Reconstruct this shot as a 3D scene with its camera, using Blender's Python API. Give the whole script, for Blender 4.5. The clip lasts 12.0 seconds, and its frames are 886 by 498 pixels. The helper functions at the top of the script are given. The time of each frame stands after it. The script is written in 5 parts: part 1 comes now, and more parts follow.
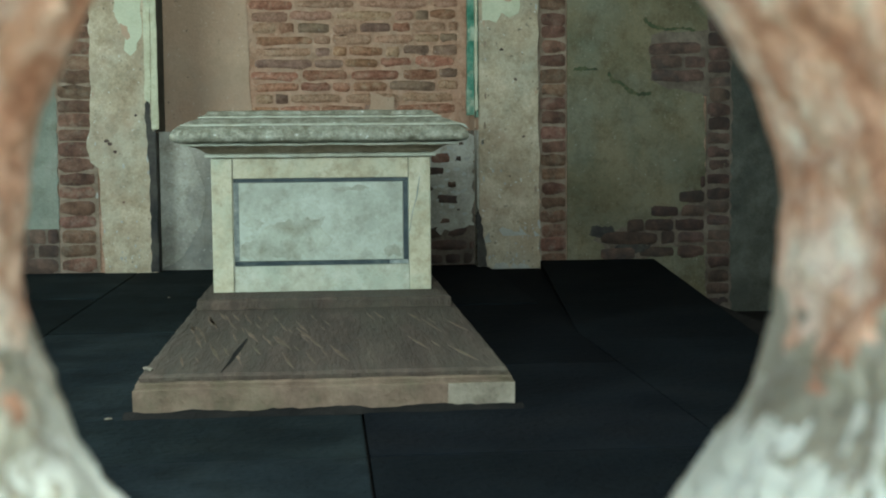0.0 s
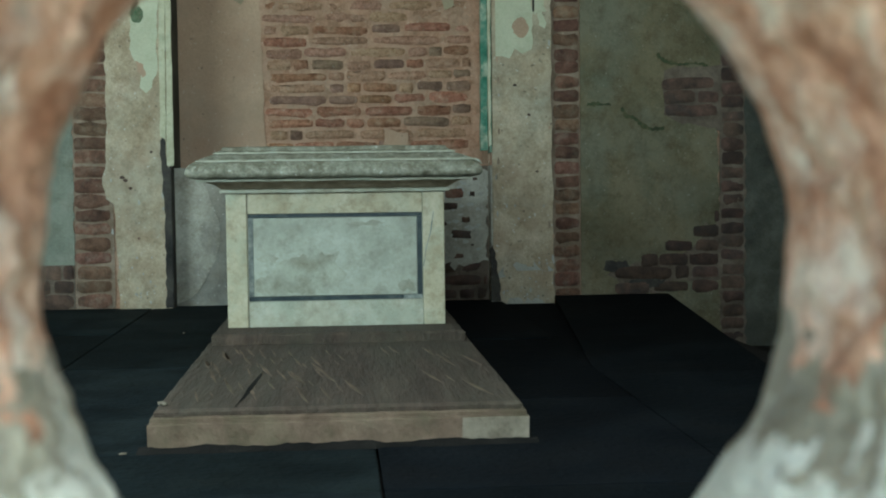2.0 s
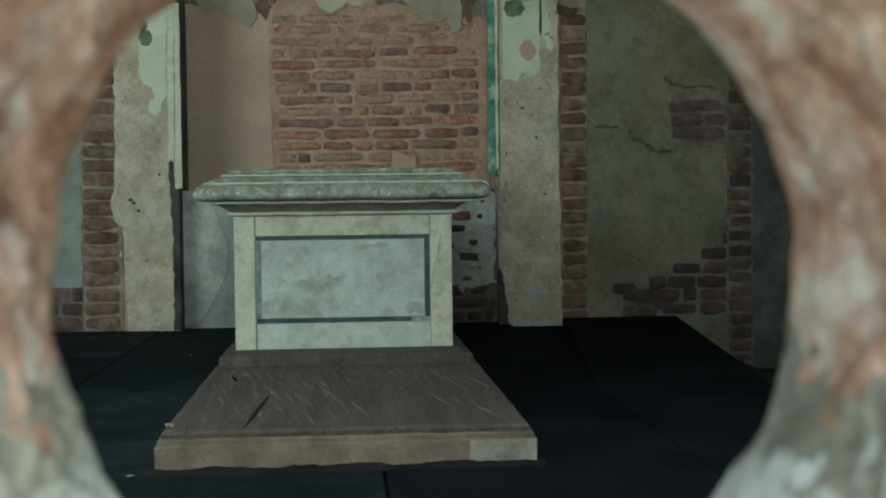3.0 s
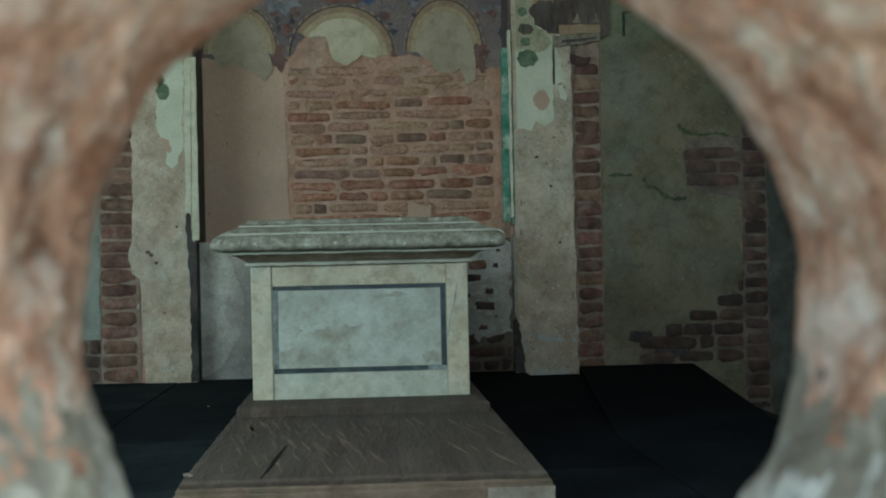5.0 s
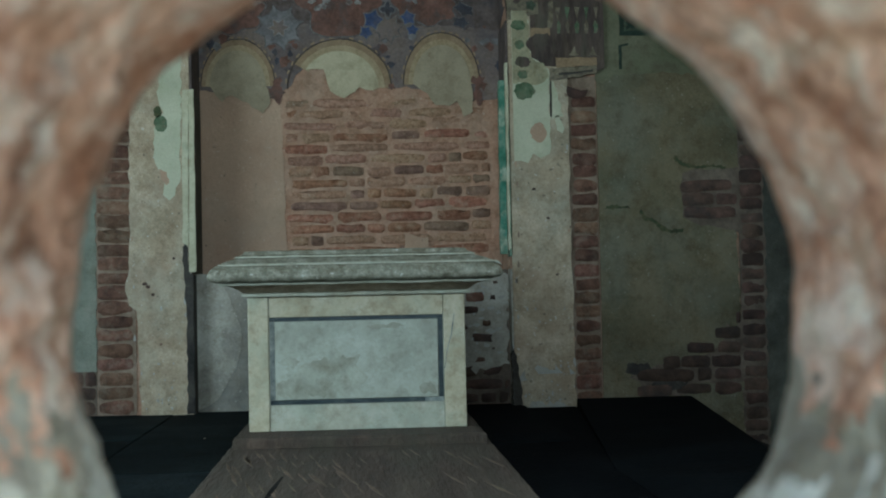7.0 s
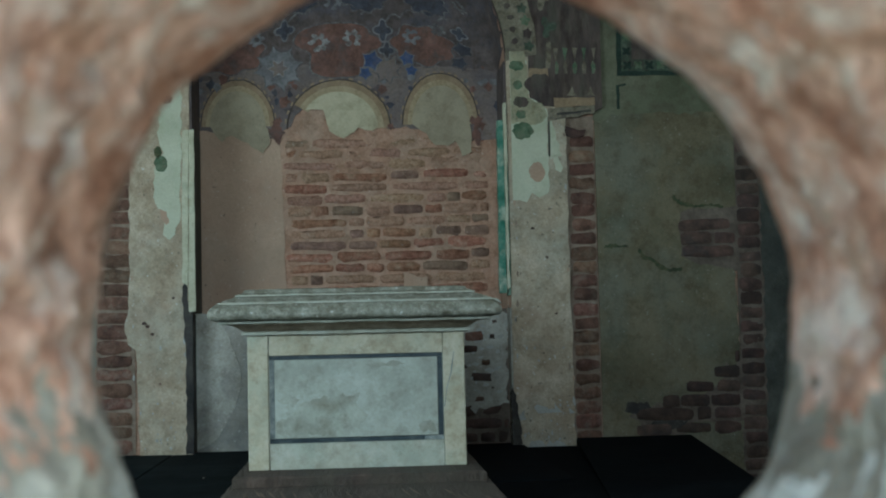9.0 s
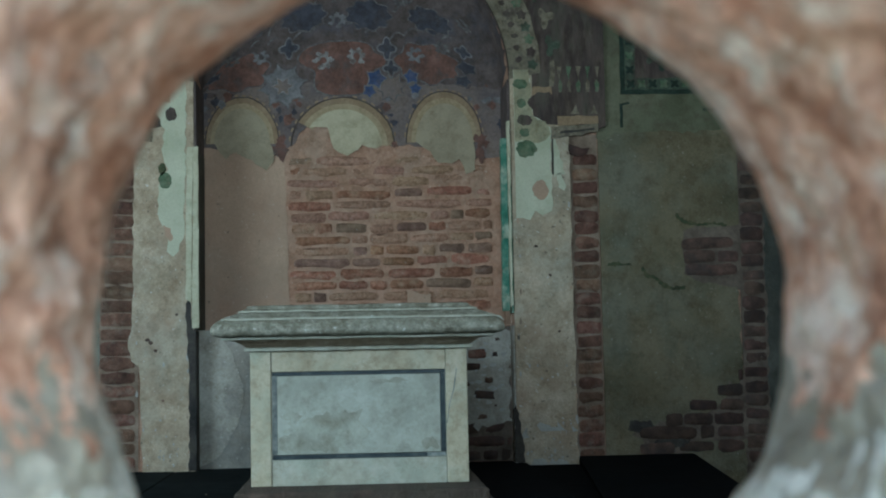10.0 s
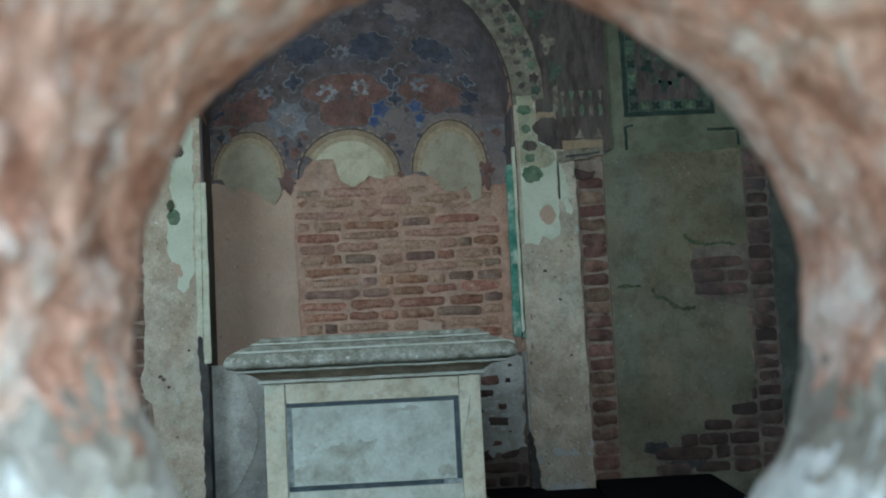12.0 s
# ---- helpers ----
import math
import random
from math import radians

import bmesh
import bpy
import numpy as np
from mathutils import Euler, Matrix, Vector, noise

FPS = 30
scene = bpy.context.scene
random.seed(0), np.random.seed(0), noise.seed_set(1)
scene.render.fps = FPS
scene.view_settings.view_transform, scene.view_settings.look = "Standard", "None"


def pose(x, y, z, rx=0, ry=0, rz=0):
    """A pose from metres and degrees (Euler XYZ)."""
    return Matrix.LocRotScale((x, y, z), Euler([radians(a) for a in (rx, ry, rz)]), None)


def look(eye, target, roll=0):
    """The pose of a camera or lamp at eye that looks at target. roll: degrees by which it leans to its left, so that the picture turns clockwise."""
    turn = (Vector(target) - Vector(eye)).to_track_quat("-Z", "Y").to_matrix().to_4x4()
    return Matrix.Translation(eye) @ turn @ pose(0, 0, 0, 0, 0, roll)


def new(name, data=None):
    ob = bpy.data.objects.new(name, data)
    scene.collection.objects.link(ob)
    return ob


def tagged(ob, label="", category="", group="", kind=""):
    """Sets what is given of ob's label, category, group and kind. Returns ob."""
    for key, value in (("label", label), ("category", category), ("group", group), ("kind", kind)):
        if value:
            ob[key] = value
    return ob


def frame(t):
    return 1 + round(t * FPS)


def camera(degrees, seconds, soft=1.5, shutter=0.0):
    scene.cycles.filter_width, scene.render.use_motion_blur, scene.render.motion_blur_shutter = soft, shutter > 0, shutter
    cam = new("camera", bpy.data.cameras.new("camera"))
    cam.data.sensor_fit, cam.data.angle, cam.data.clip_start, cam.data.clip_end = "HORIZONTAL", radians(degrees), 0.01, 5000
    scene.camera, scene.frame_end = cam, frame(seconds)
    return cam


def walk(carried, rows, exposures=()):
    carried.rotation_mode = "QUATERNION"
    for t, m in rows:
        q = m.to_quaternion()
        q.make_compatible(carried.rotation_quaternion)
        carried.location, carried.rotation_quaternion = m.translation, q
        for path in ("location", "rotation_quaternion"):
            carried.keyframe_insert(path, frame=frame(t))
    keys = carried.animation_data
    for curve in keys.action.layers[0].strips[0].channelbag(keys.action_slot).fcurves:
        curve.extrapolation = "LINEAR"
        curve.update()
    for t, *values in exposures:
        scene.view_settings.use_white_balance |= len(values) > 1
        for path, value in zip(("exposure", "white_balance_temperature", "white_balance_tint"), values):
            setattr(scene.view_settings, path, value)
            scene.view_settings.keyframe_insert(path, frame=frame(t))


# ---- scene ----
cam = camera(37.4, 12.0, soft=2.0)
PATH = [
    (0, (0.0327, -0.0560, 0.6180), (0.2097, 1.9299, 0.4603), -0.5),
    (0.5, (0.0336, -0.0570, 0.6160), (0.2036, 1.9304, 0.4703), -0.5),
    (1, (0.0335, -0.0580, 0.6160), (0.1996, 1.9306, 0.4823), -0.6),
    (1.5, (0.0334, -0.0600, 0.6140), (0.1944, 1.9300, 0.4964), -0.6),
    (2, (0.0333, -0.0620, 0.6140), (0.1894, 1.9293, 0.5114), -0.7),
    (2.5, (0.0312, -0.0660, 0.6140), (0.1833, 1.9264, 0.5293), -0.6),
    (3, (0.0331, -0.0650, 0.6120), (0.1782, 1.9286, 0.5444), -0.7),
    (3.5, (0.0340, -0.0640, 0.6110), (0.1722, 1.9307, 0.5643), -0.8),
    (5.5, (0.0315, -0.0830, 0.6040), (0.1521, 1.9132, 0.6272), -1.3),
    (6, (0.0358, -0.0750, 0.6020), (0.1567, 1.9210, 0.6362), -1.3),
    (6.5, (0.0350, -0.0720, 0.5980), (0.1572, 1.9237, 0.6472), -1.3),
    (7, (0.0333, -0.0770, 0.5962), (0.1604, 1.9180, 0.6579), -1.2),
    (9, (0.0285, -0.0910, 0.5850), (0.1592, 1.9007, 0.7096), -1.3),
    (9.5, (0.0308, -0.0950, 0.5810), (0.1603, 1.8957, 0.7208), -1.3),
    (10, (0.0300, -0.0970, 0.5762), (0.1555, 1.8929, 0.7301), -1.1),
    (10.5, (0.0282, -0.1010, 0.5722), (0.1506, 1.8879, 0.7403), -1.1),
    (11, (0.0308, -0.0910, 0.5690), (0.1483, 1.8970, 0.7505), -1),
    (11.5, (0.0234, -0.1050, 0.5668), (0.1231, 1.8840, 0.7488), -1.3),
    (12, (0.0230, -0.1100, 0.5650), (0.1378, 1.8765, 0.7647), -2.9),
]
walk(cam, [(t, look(eye, target, roll)) for t, eye, target, roll in PATH],
     [(0, 1.7, 5250, -14), (1.5, 1.52, 5200, -14), (3.5, 1.03, 5050, -12), (6, 0.97, 4950, -9), (9, 0.98, 4800, -8), (12, 1.27, 4650, -4)])
from mathutils.geometry import tessellate_polygon

# depth of field: a phone lens focused on the tomb, with the near hole out of focus
cam.data.dof.use_dof = True
cam.data.dof.focus_distance = 5.0
cam.data.dof.aperture_fstop = 12.5

# ---- light ----
world = bpy.data.worlds.new("sky")
world.use_nodes = True
scene.world = world
_nt = world.node_tree
_sky = _nt.nodes.new("ShaderNodeTexSky")
_sky.sky_type = "NISHITA"
_sky.sun_disc = False
_sky.sun_elevation = radians(40)
_sky.sun_rotation = radians(170)
_nt.links.new(_sky.outputs[0], _nt.nodes["Background"].inputs[0])
_nt.nodes["Background"].inputs[1].default_value = 0.15


def lamp(name, kind, m, energy, color, size=1.0, size_y=None):
    d = bpy.data.lights.new(name, kind)
    d.energy, d.color = energy, color
    if kind == "AREA":
        d.size = size
        if size_y:
            d.shape, d.size_y = "RECTANGLE", size_y
    ob = new(name, d)
    ob.matrix_world = m
    return ob


sun = lamp("sun", "SUN", look((0.7, -4.0, 4.6), (0, 0, 0.5)), 2.75, (1.0, 0.965, 0.90))
sun.data.angle = radians(45)
# added daylight lamps in unseen openings: over the hole and in the west wall
lamp("front_fill", "AREA", look((0.0, 0.37, 1.95), (-0.1, 6.4, 1.0)), 36, (1.0, 0.925, 0.85), 1.7, 0.95)
lamp("west_daylight", "AREA", look((-3.15, 3.3, 1.25), (0.2, 6.3, 0.8)), 31, (1.0, 0.935, 0.835), 1.9, 2.2)

# ---- materials ----
def material(name, colors, scale=6.0, rough=0.85, bump=0.3, grain=60.0, stain=None, stain_scale=1.6, stain_amount=0.5,
             per_object=0.0, metal=0.0, spec=0.3, stretch=(1, 1, 1), turn=(0, 0, 0), grain_amount=0.8, pits=0.0, dirt=0.0, dirt_scale=9.0, distance=0.01, bloom=None, specks=0.0):
    """Two-scale mottled surface: colours mixed by broad noise, fine grain, stains with a shape of their own, bump."""
    m = bpy.data.materials.new(name)
    m.use_nodes = True
    nt = m.node_tree
    N, L = nt.nodes, nt.links
    b = N["Principled BSDF"]
    b.inputs["Metallic"].default_value = metal
    b.inputs["Specular IOR Level"].default_value = spec
    geo = N.new("ShaderNodeNewGeometry")
    mp = N.new("ShaderNodeMapping")
    mp.inputs["Scale"].default_value = stretch
    mp.inputs["Rotation"].default_value = [radians(a) for a in turn]
    L.new(geo.outputs["Position"], mp.inputs["Vector"])

    def tex(s, detail=5.0, r=0.6):
        n = N.new("ShaderNodeTexNoise")
        n.inputs["Scale"].default_value, n.inputs["Detail"].default_value, n.inputs["Roughness"].default_value = s, detail, r
        L.new(mp.outputs[0], n.inputs["Vector"])
        return n
    n1, n2, n3 = tex(scale), tex(grain, 3.0), tex(stain_scale, 6.0, 0.7)
    ramp = N.new("ShaderNodeValToRGB")
    els = ramp.color_ramp.elements
    while len(els) < len(colors):
        els.new(0.5)
    for i, c in enumerate(colors):
        els[i].position = 0.32 + 0.36 * i / max(1, len(colors) - 1)
        els[i].color = (*c, 1)
    L.new(n1.outputs["Fac"], ramp.inputs[0])
    out = ramp.outputs["Color"]

    def mix(kind, fac, a, c):
        x = N.new("ShaderNodeMix")
        x.data_type, x.blend_type = "RGBA", kind
        if isinstance(fac, float):
            x.inputs[0].default_value = fac
        else:
            L.new(fac, x.inputs[0])
        L.new(a, x.inputs[6])
        if isinstance(c, tuple):
            x.inputs[7].default_value = (*c, 1)
        else:
            L.new(c, x.inputs[7])
        return x.outputs[2]
    gr = N.new("ShaderNodeMapRange")
    gr.inputs["From Min"].default_value, gr.inputs["From Max"].default_value = 0.25, 0.75
    gr.inputs["To Min"].default_value, gr.inputs["To Max"].default_value = 0.75, 1.2
    L.new(n2.outputs["Fac"], gr.inputs["Value"])
    cg = N.new("ShaderNodeCombineColor")
    for i in range(3):
        L.new(gr.outputs[0], cg.inputs[i])
    out = mix("MULTIPLY", float(grain_amount), out, cg.outputs[0])
    if stain:
        sr = N.new("ShaderNodeMapRange")
        sr.inputs["From Min"].default_value, sr.inputs["From Max"].default_value = 0.50, 0.64
        sr.inputs["To Max"].default_value = stain_amount
        L.new(n3.outputs["Fac"], sr.inputs["Value"])
        out = mix("MIX", sr.outputs[0], out, stain)
    if bloom:
        n6 = tex(bloom[1], 7.0, 0.68)
        br = N.new("ShaderNodeMapRange")
        br.inputs["From Min"].default_value, br.inputs["From Max"].default_value = 0.46, 0.62
        br.inputs["To Max"].default_value = bloom[2]
        L.new(n6.outputs["Color"], br.inputs["Value"])
        out = mix("MIX", br.outputs[0], out, bloom[0])
    if dirt:
        n5 = tex(dirt_scale, 9.0, 0.78)
        dr = N.new("ShaderNodeMapRange")
        dr.inputs["From Min"].default_value, dr.inputs["From Max"].default_value = 0.47, 0.66
        dr.inputs["To Max"].default_value = dirt
        L.new(n5.outputs["Fac"], dr.inputs["Value"])
        dark = N.new("ShaderNodeMix")
        dark.data_type, dark.blend_type = "RGBA", "MULTIPLY"
        dark.inputs[0].default_value = 1.0
        L.new(out, dark.inputs[6])
        dark.inputs[7].default_value = (0.50, 0.46, 0.38, 1)
        out = mix("MIX", dr.outputs[0], out, dark.outputs[2])
    if pits:
        n4 = tex(38.0, 2.0, 0.5)
        pr = N.new("ShaderNodeMapRange")
        pr.inputs["From Min"].default_value, pr.inputs["From Max"].default_value = 0.68, 0.74
        pr.inputs["To Max"].default_value = pits
        L.new(n4.outputs["Fac"], pr.inputs["Value"])
        out = mix("MIX", pr.outputs[0], out, (0.10, 0.085, 0.06))
    if specks:
        n7 = tex(55.0, 3.0, 0.6)
        kr = N.new("ShaderNodeMapRange")
        kr.inputs["From Min"].default_value, kr.inputs["From Max"].default_value = 0.66, 0.72
        kr.inputs["To Max"].default_value = specks
        L.new(n7.outputs["Fac"], kr.inputs["Value"])
        out = mix("MIX", kr.outputs[0], out, (0.66, 0.66, 0.60))
    if per_object:
        oi = N.new("ShaderNodeObjectInfo")
        hs = N.new("ShaderNodeHueSaturation")
        vr = N.new("ShaderNodeMapRange")
        vr.inputs["To Min"].default_value, vr.inputs["To Max"].default_value = 1 - per_object, 1 + per_object
        L.new(oi.outputs["Random"], vr.inputs["Value"])
        L.new(vr.outputs[0], hs.inputs["Value"])
        hr = N.new("ShaderNodeMapRange")
        hr.inputs["To Min"].default_value, hr.inputs["To Max"].default_value = 0.487, 0.513
        mth = N.new("ShaderNodeMath")
        mth.operation = "FRACT"
        m7 = N.new("ShaderNodeMath")
        m7.operation = "MULTIPLY"
        m7.inputs[1].default_value = 7.3
        L.new(oi.outputs["Random"], m7.inputs[0])
        L.new(m7.outputs[0], mth.inputs[0])
        L.new(mth.outputs[0], hr.inputs["Value"])
        L.new(hr.outputs[0], hs.inputs["Hue"])
        L.new(out, hs.inputs["Color"])
        out = hs.outputs[0]
    L.new(out, b.inputs["Base Color"])
    rr = N.new("ShaderNodeMapRange")
    rr.inputs["To Min"].default_value, rr.inputs["To Max"].default_value = rough - 0.12, min(1.0, rough + 0.12)
    L.new(n1.outputs["Fac"], rr.inputs["Value"])
    L.new(rr.outputs[0], b.inputs["Roughness"])
    add = N.new("ShaderNodeMath")
    add.operation = "ADD"
    L.new(n1.outputs["Fac"], add.inputs[0])
    L.new(n2.outputs["Fac"], add.inputs[1])
    bp = N.new("ShaderNodeBump")
    bp.inputs["Strength"].default_value, bp.inputs["Distance"].default_value = bump, distance
    L.new(add.outputs[0], bp.inputs["Height"])
    L.new(bp.outputs[0], b.inputs["Normal"])
    return m


M_PLASTER = material("buff_lime_plaster", [(0.345, 0.276, 0.186), (0.462, 0.385, 0.268), (0.550, 0.470, 0.348)], 5.0, stain=(0.345, 0.262, 0.180), stain_scale=4.2, stain_amount=0.6, bump=0.6, grain=90, grain_amount=0.75, pits=0.65, dirt=0.65, dirt_scale=13, bloom=((0.345, 0.352, 0.285), 2.4, 0.55), specks=0.7)
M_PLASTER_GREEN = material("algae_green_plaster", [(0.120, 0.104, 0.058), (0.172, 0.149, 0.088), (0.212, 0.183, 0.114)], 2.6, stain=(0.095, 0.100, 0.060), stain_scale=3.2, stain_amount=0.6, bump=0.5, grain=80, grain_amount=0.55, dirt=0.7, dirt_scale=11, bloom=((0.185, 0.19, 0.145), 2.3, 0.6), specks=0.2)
M_PLASTER_PALE = material("pale_green_limewash", [(0.17, 0.185, 0.145), (0.235, 0.25, 0.20), (0.30, 0.31, 0.255)], 5.0, stain=(0.24, 0.24, 0.20), stain_scale=5, bump=0.3, grain=80, grain_amount=0.4, dirt=0.6)
M_PLASTER_BROWN = material("brown_mud_plaster", [(0.365, 0.247, 0.166), (0.435, 0.310, 0.215), (0.475, 0.355, 0.250)], 3.0, stain=(0.33, 0.25, 0.175), bump=0.35, grain=110, grain_amount=0.5, pits=0.6, dirt=0.3, dirt_scale=6, bloom=((0.36, 0.295, 0.225), 2.6, 0.45), specks=0.25)
M_PLASTER_GREY = material("damp_grey_plaster", [(0.31, 0.29, 0.238), (0.42, 0.40, 0.335), (0.54, 0.53, 0.455)], 5.0, stain=(0.199, 0.187, 0.178), stain_scale=4, bump=0.45, grain=80, grain_amount=0.5, dirt=0.6, specks=0.5)
M_PLASTER_GREY_SHADED = material("shaded_grey_plaster", [(0.24, 0.222, 0.182), (0.34, 0.318, 0.265), (0.45, 0.43, 0.365)], 5.0, stain=(0.10, 0.10, 0.095), bump=0.4, grain=80, grain_amount=0.4, bloom=((0.27, 0.28, 0.26), 5.0, 0.5), specks=0.4)
M_CREAM = material("cream_painted_plaster", [(0.44, 0.42, 0.29), (0.54, 0.53, 0.38), (0.60, 0.60, 0.46)], 5.0, stain=(0.38, 0.43, 0.30), stain_scale=5, bump=0.2, grain=120, grain_amount=0.4, dirt=0.55, dirt_scale=14)
M_CREAM_AGED = material("aged_cream_paint", [(0.27, 0.25, 0.155), (0.37, 0.345, 0.22), (0.45, 0.425, 0.285)], 12.0, stain=(0.22, 0.215, 0.14), stain_scale=14, stain_amount=0.8, bump=0.3, grain=120, grain_amount=0.8, dirt=0.9, dirt_scale=24, bloom=((0.33, 0.35, 0.24), 8.0, 0.5))
M_CREAM_FADED = material("faded_cream_paint", [(0.150, 0.132, 0.092), (0.220, 0.195, 0.136), (0.290, 0.260, 0.185)], 11.0, stain=(0.085, 0.072, 0.060), stain_scale=17, stain_amount=0.85, bump=0.3, grain=120, grain_amount=0.8, dirt=0.9, dirt_scale=24, bloom=((0.17, 0.155, 0.105), 6.0, 0.6))
M_TEAL = material("teal_green_limewash", [(0.040, 0.145, 0.092), (0.095, 0.225, 0.155), (0.28, 0.38, 0.29)], 11.0, stain=(0.46, 0.50, 0.38), stain_scale=10, stain_amount=0.8, bump=0.25, dirt=0.7, dirt_scale=15)
M_MOULD_SHADE = material("black_mould_and_shade", [(0.02, 0.02, 0.018), (0.05, 0.045, 0.04), (0.08, 0.075, 0.06)], 9.0, bump=0.5)
M_MORTAR = material("orange_brown_mortar", [(0.330, 0.198, 0.126), (0.415, 0.258, 0.172), (0.470, 0.315, 0.220)], 9.0, stain=(0.289, 0.193, 0.128), stain_scale=6, bump=0.8, grain=55, grain_amount=0.7, dirt=0.6, dirt_scale=16, bloom=((0.40, 0.33, 0.25), 3.0, 0.4), specks=0.35)
M_BRICK = material("old_red_brick", [(0.235, 0.115, 0.066), (0.325, 0.168, 0.102), (0.395, 0.228, 0.145)], 16.0, stain=(0.395, 0.270, 0.180), stain_scale=15, stain_amount=0.75, bump=0.9, grain=90, per_object=0.2, grain_amount=1.0, dirt=1.0, dirt_scale=38, specks=0.2)
M_BRICK_BUFF = material("mortar_smeared_brick", [(0.300, 0.180, 0.115), (0.375, 0.232, 0.154), (0.430, 0.280, 0.192)], 14.0, stain=(0.380, 0.262, 0.180), stain_scale=11, stain_amount=0.7, bump=0.9, grain=90, per_object=0.16, grain_amount=1.0, dirt=1.0, dirt_scale=38, specks=0.25)
M_BRICK_GREY = material("burnt_grey_brick", [(0.165, 0.106, 0.074), (0.230, 0.150, 0.106), (0.300, 0.200, 0.140)], 16.0, stain=(0.340, 0.240, 0.165), stain_scale=14, stain_amount=0.7, bump=0.9, grain=90, per_object=0.2, grain_amount=0.8, dirt=0.7, dirt_scale=22, specks=0.25)
M_BRICK_RED = material("dark_red_brick", [(0.092, 0.054, 0.037), (0.160, 0.090, 0.060), (0.210, 0.128, 0.088)], 18.0, stain=(0.317, 0.277, 0.209), stain_scale=14, stain_amount=0.3, bump=0.8, grain=110, per_object=0.3, grain_amount=0.8, dirt=0.6, dirt_scale=22)
M_BRICK_DARK = material("darkened_red_brick", [(0.050, 0.036, 0.028), (0.088, 0.058, 0.044), (0.140, 0.088, 0.066)], 14.0, stain=(0.048, 0.045, 0.043), stain_scale=8, bump=0.6, grain=130, per_object=0.4, grain_amount=0.7)
M_MORTAR_DARK = material("darkened_mortar", [(0.090, 0.072, 0.054), (0.140, 0.112, 0.084), (0.190, 0.155, 0.118)], 9.0, stain=(0.096, 0.079, 0.063), bump=0.7, grain=60)
M_MORTAR_BUFF = material("dusty_buff_mortar", [(0.190, 0.145, 0.104), (0.250, 0.194, 0.142), (0.310, 0.245, 0.183)], 9.0, stain=(0.21, 0.165, 0.115), stain_scale=6, bump=0.8, grain=55, grain_amount=0.7, dirt=0.6, dirt_scale=16)
M_PLASTER_SHADED = material("shaded_green_plaster", [(0.045, 0.046, 0.036), (0.075, 0.076, 0.060), (0.125, 0.128, 0.104)], 4.0, stain=(0.04, 0.045, 0.04), stain_scale=3, bump=0.45, grain=80, grain_amount=0.5, dirt=0.6)
M_FLAKE = material("chalky_pale_paint_skin", [(0.42, 0.43, 0.31), (0.52, 0.53, 0.39), (0.60, 0.61, 0.46)], 7.0, stain=(0.42, 0.45, 0.30), stain_scale=9, bump=0.2, grain=120, grain_amount=0.4, dirt=0.35, dirt_scale=14)
M_ALGAE_SHADE = material("green_black_algae_and_shade", [(0.035, 0.04, 0.02), (0.06, 0.075, 0.035), (0.10, 0.10, 0.05)], 25.0, bump=0.5)
M_MARBLE = material("weathered_white_marble", [(0.338, 0.329, 0.249), (0.418, 0.414, 0.322), (0.482, 0.482, 0.402)], 9.0, rough=0.6, stain=(0.282, 0.277, 0.205), stain_scale=10, stain_amount=0.65, bump=0.15, grain=70, spec=0.35, grain_amount=0.35, dirt=0.5, dirt_scale=22, bloom=((0.36, 0.42, 0.34), 6.0, 0.5))
M_PANEL = material("bluish_white_marble", [(0.290, 0.300, 0.240), (0.375, 0.390, 0.320), (0.440, 0.465, 0.395)], 9.0, rough=0.55, stain=(0.267, 0.280, 0.221), stain_scale=8.0, stain_amount=0.6, bump=0.12, grain=60, spec=0.35, turn=(0, 14, 0), grain_amount=0.35, dirt=0.5, dirt_scale=17)
M_MARBLE_YELLOW = material("yellowed_marble", [(0.355, 0.313, 0.203), (0.449, 0.410, 0.283), (0.508, 0.474, 0.351)], 9.0, rough=0.6, stain=(0.288, 0.237, 0.148), stain_scale=12, stain_amount=0.5, bump=0.15, grain=70, spec=0.35, grain_amount=0.35, dirt=0.4, dirt_scale=24, bloom=((0.35, 0.39, 0.30), 7.0, 0.55))
M_MARBLE_GREY = material("grimy_grey_marble", [(0.140, 0.136, 0.096), (0.230, 0.224, 0.166), (0.380, 0.372, 0.296)], 30.0, rough=0.6, stain=(0.13, 0.112, 0.072), stain_scale=18, stain_amount=0.65, bump=0.3, grain=120, spec=0.35, grain_amount=0.9, dirt=0.6, dirt_scale=34, bloom=((0.33, 0.335, 0.265), 12.0, 0.55), specks=0.7)
M_COVE = material("brown_stained_marble", [(0.237, 0.194, 0.131), (0.350, 0.294, 0.206), (0.463, 0.400, 0.294)], 14.0, rough=0.65, stain=(0.188, 0.138, 0.088), stain_scale=16, bump=0.2, grain=80, dirt=0.5, dirt_scale=20)
M_INLAY = material("black_stone_inlay", [(0.016, 0.024, 0.028), (0.028, 0.040, 0.044), (0.075, 0.090, 0.085)], 25.0, rough=0.45, bump=0.15)
M_INLAY_DUSTY = material("dusty_grey_stone_inlay", [(0.14, 0.16, 0.15), (0.22, 0.24, 0.22), (0.32, 0.33, 0.29)], 30.0, rough=0.6, bump=0.15)
M_SANDSTONE = material("dusty_buff_sandstone", [(0.092, 0.064, 0.044), (0.138, 0.098, 0.068), (0.184, 0.136, 0.096)], 8.0, stain=(0.085, 0.064, 0.044), stain_scale=5, bump=0.5, grain=60, grain_amount=0.6, dirt=0.6, dirt_scale=12, bloom=((0.072, 0.078, 0.040), 5.0, 0.5))
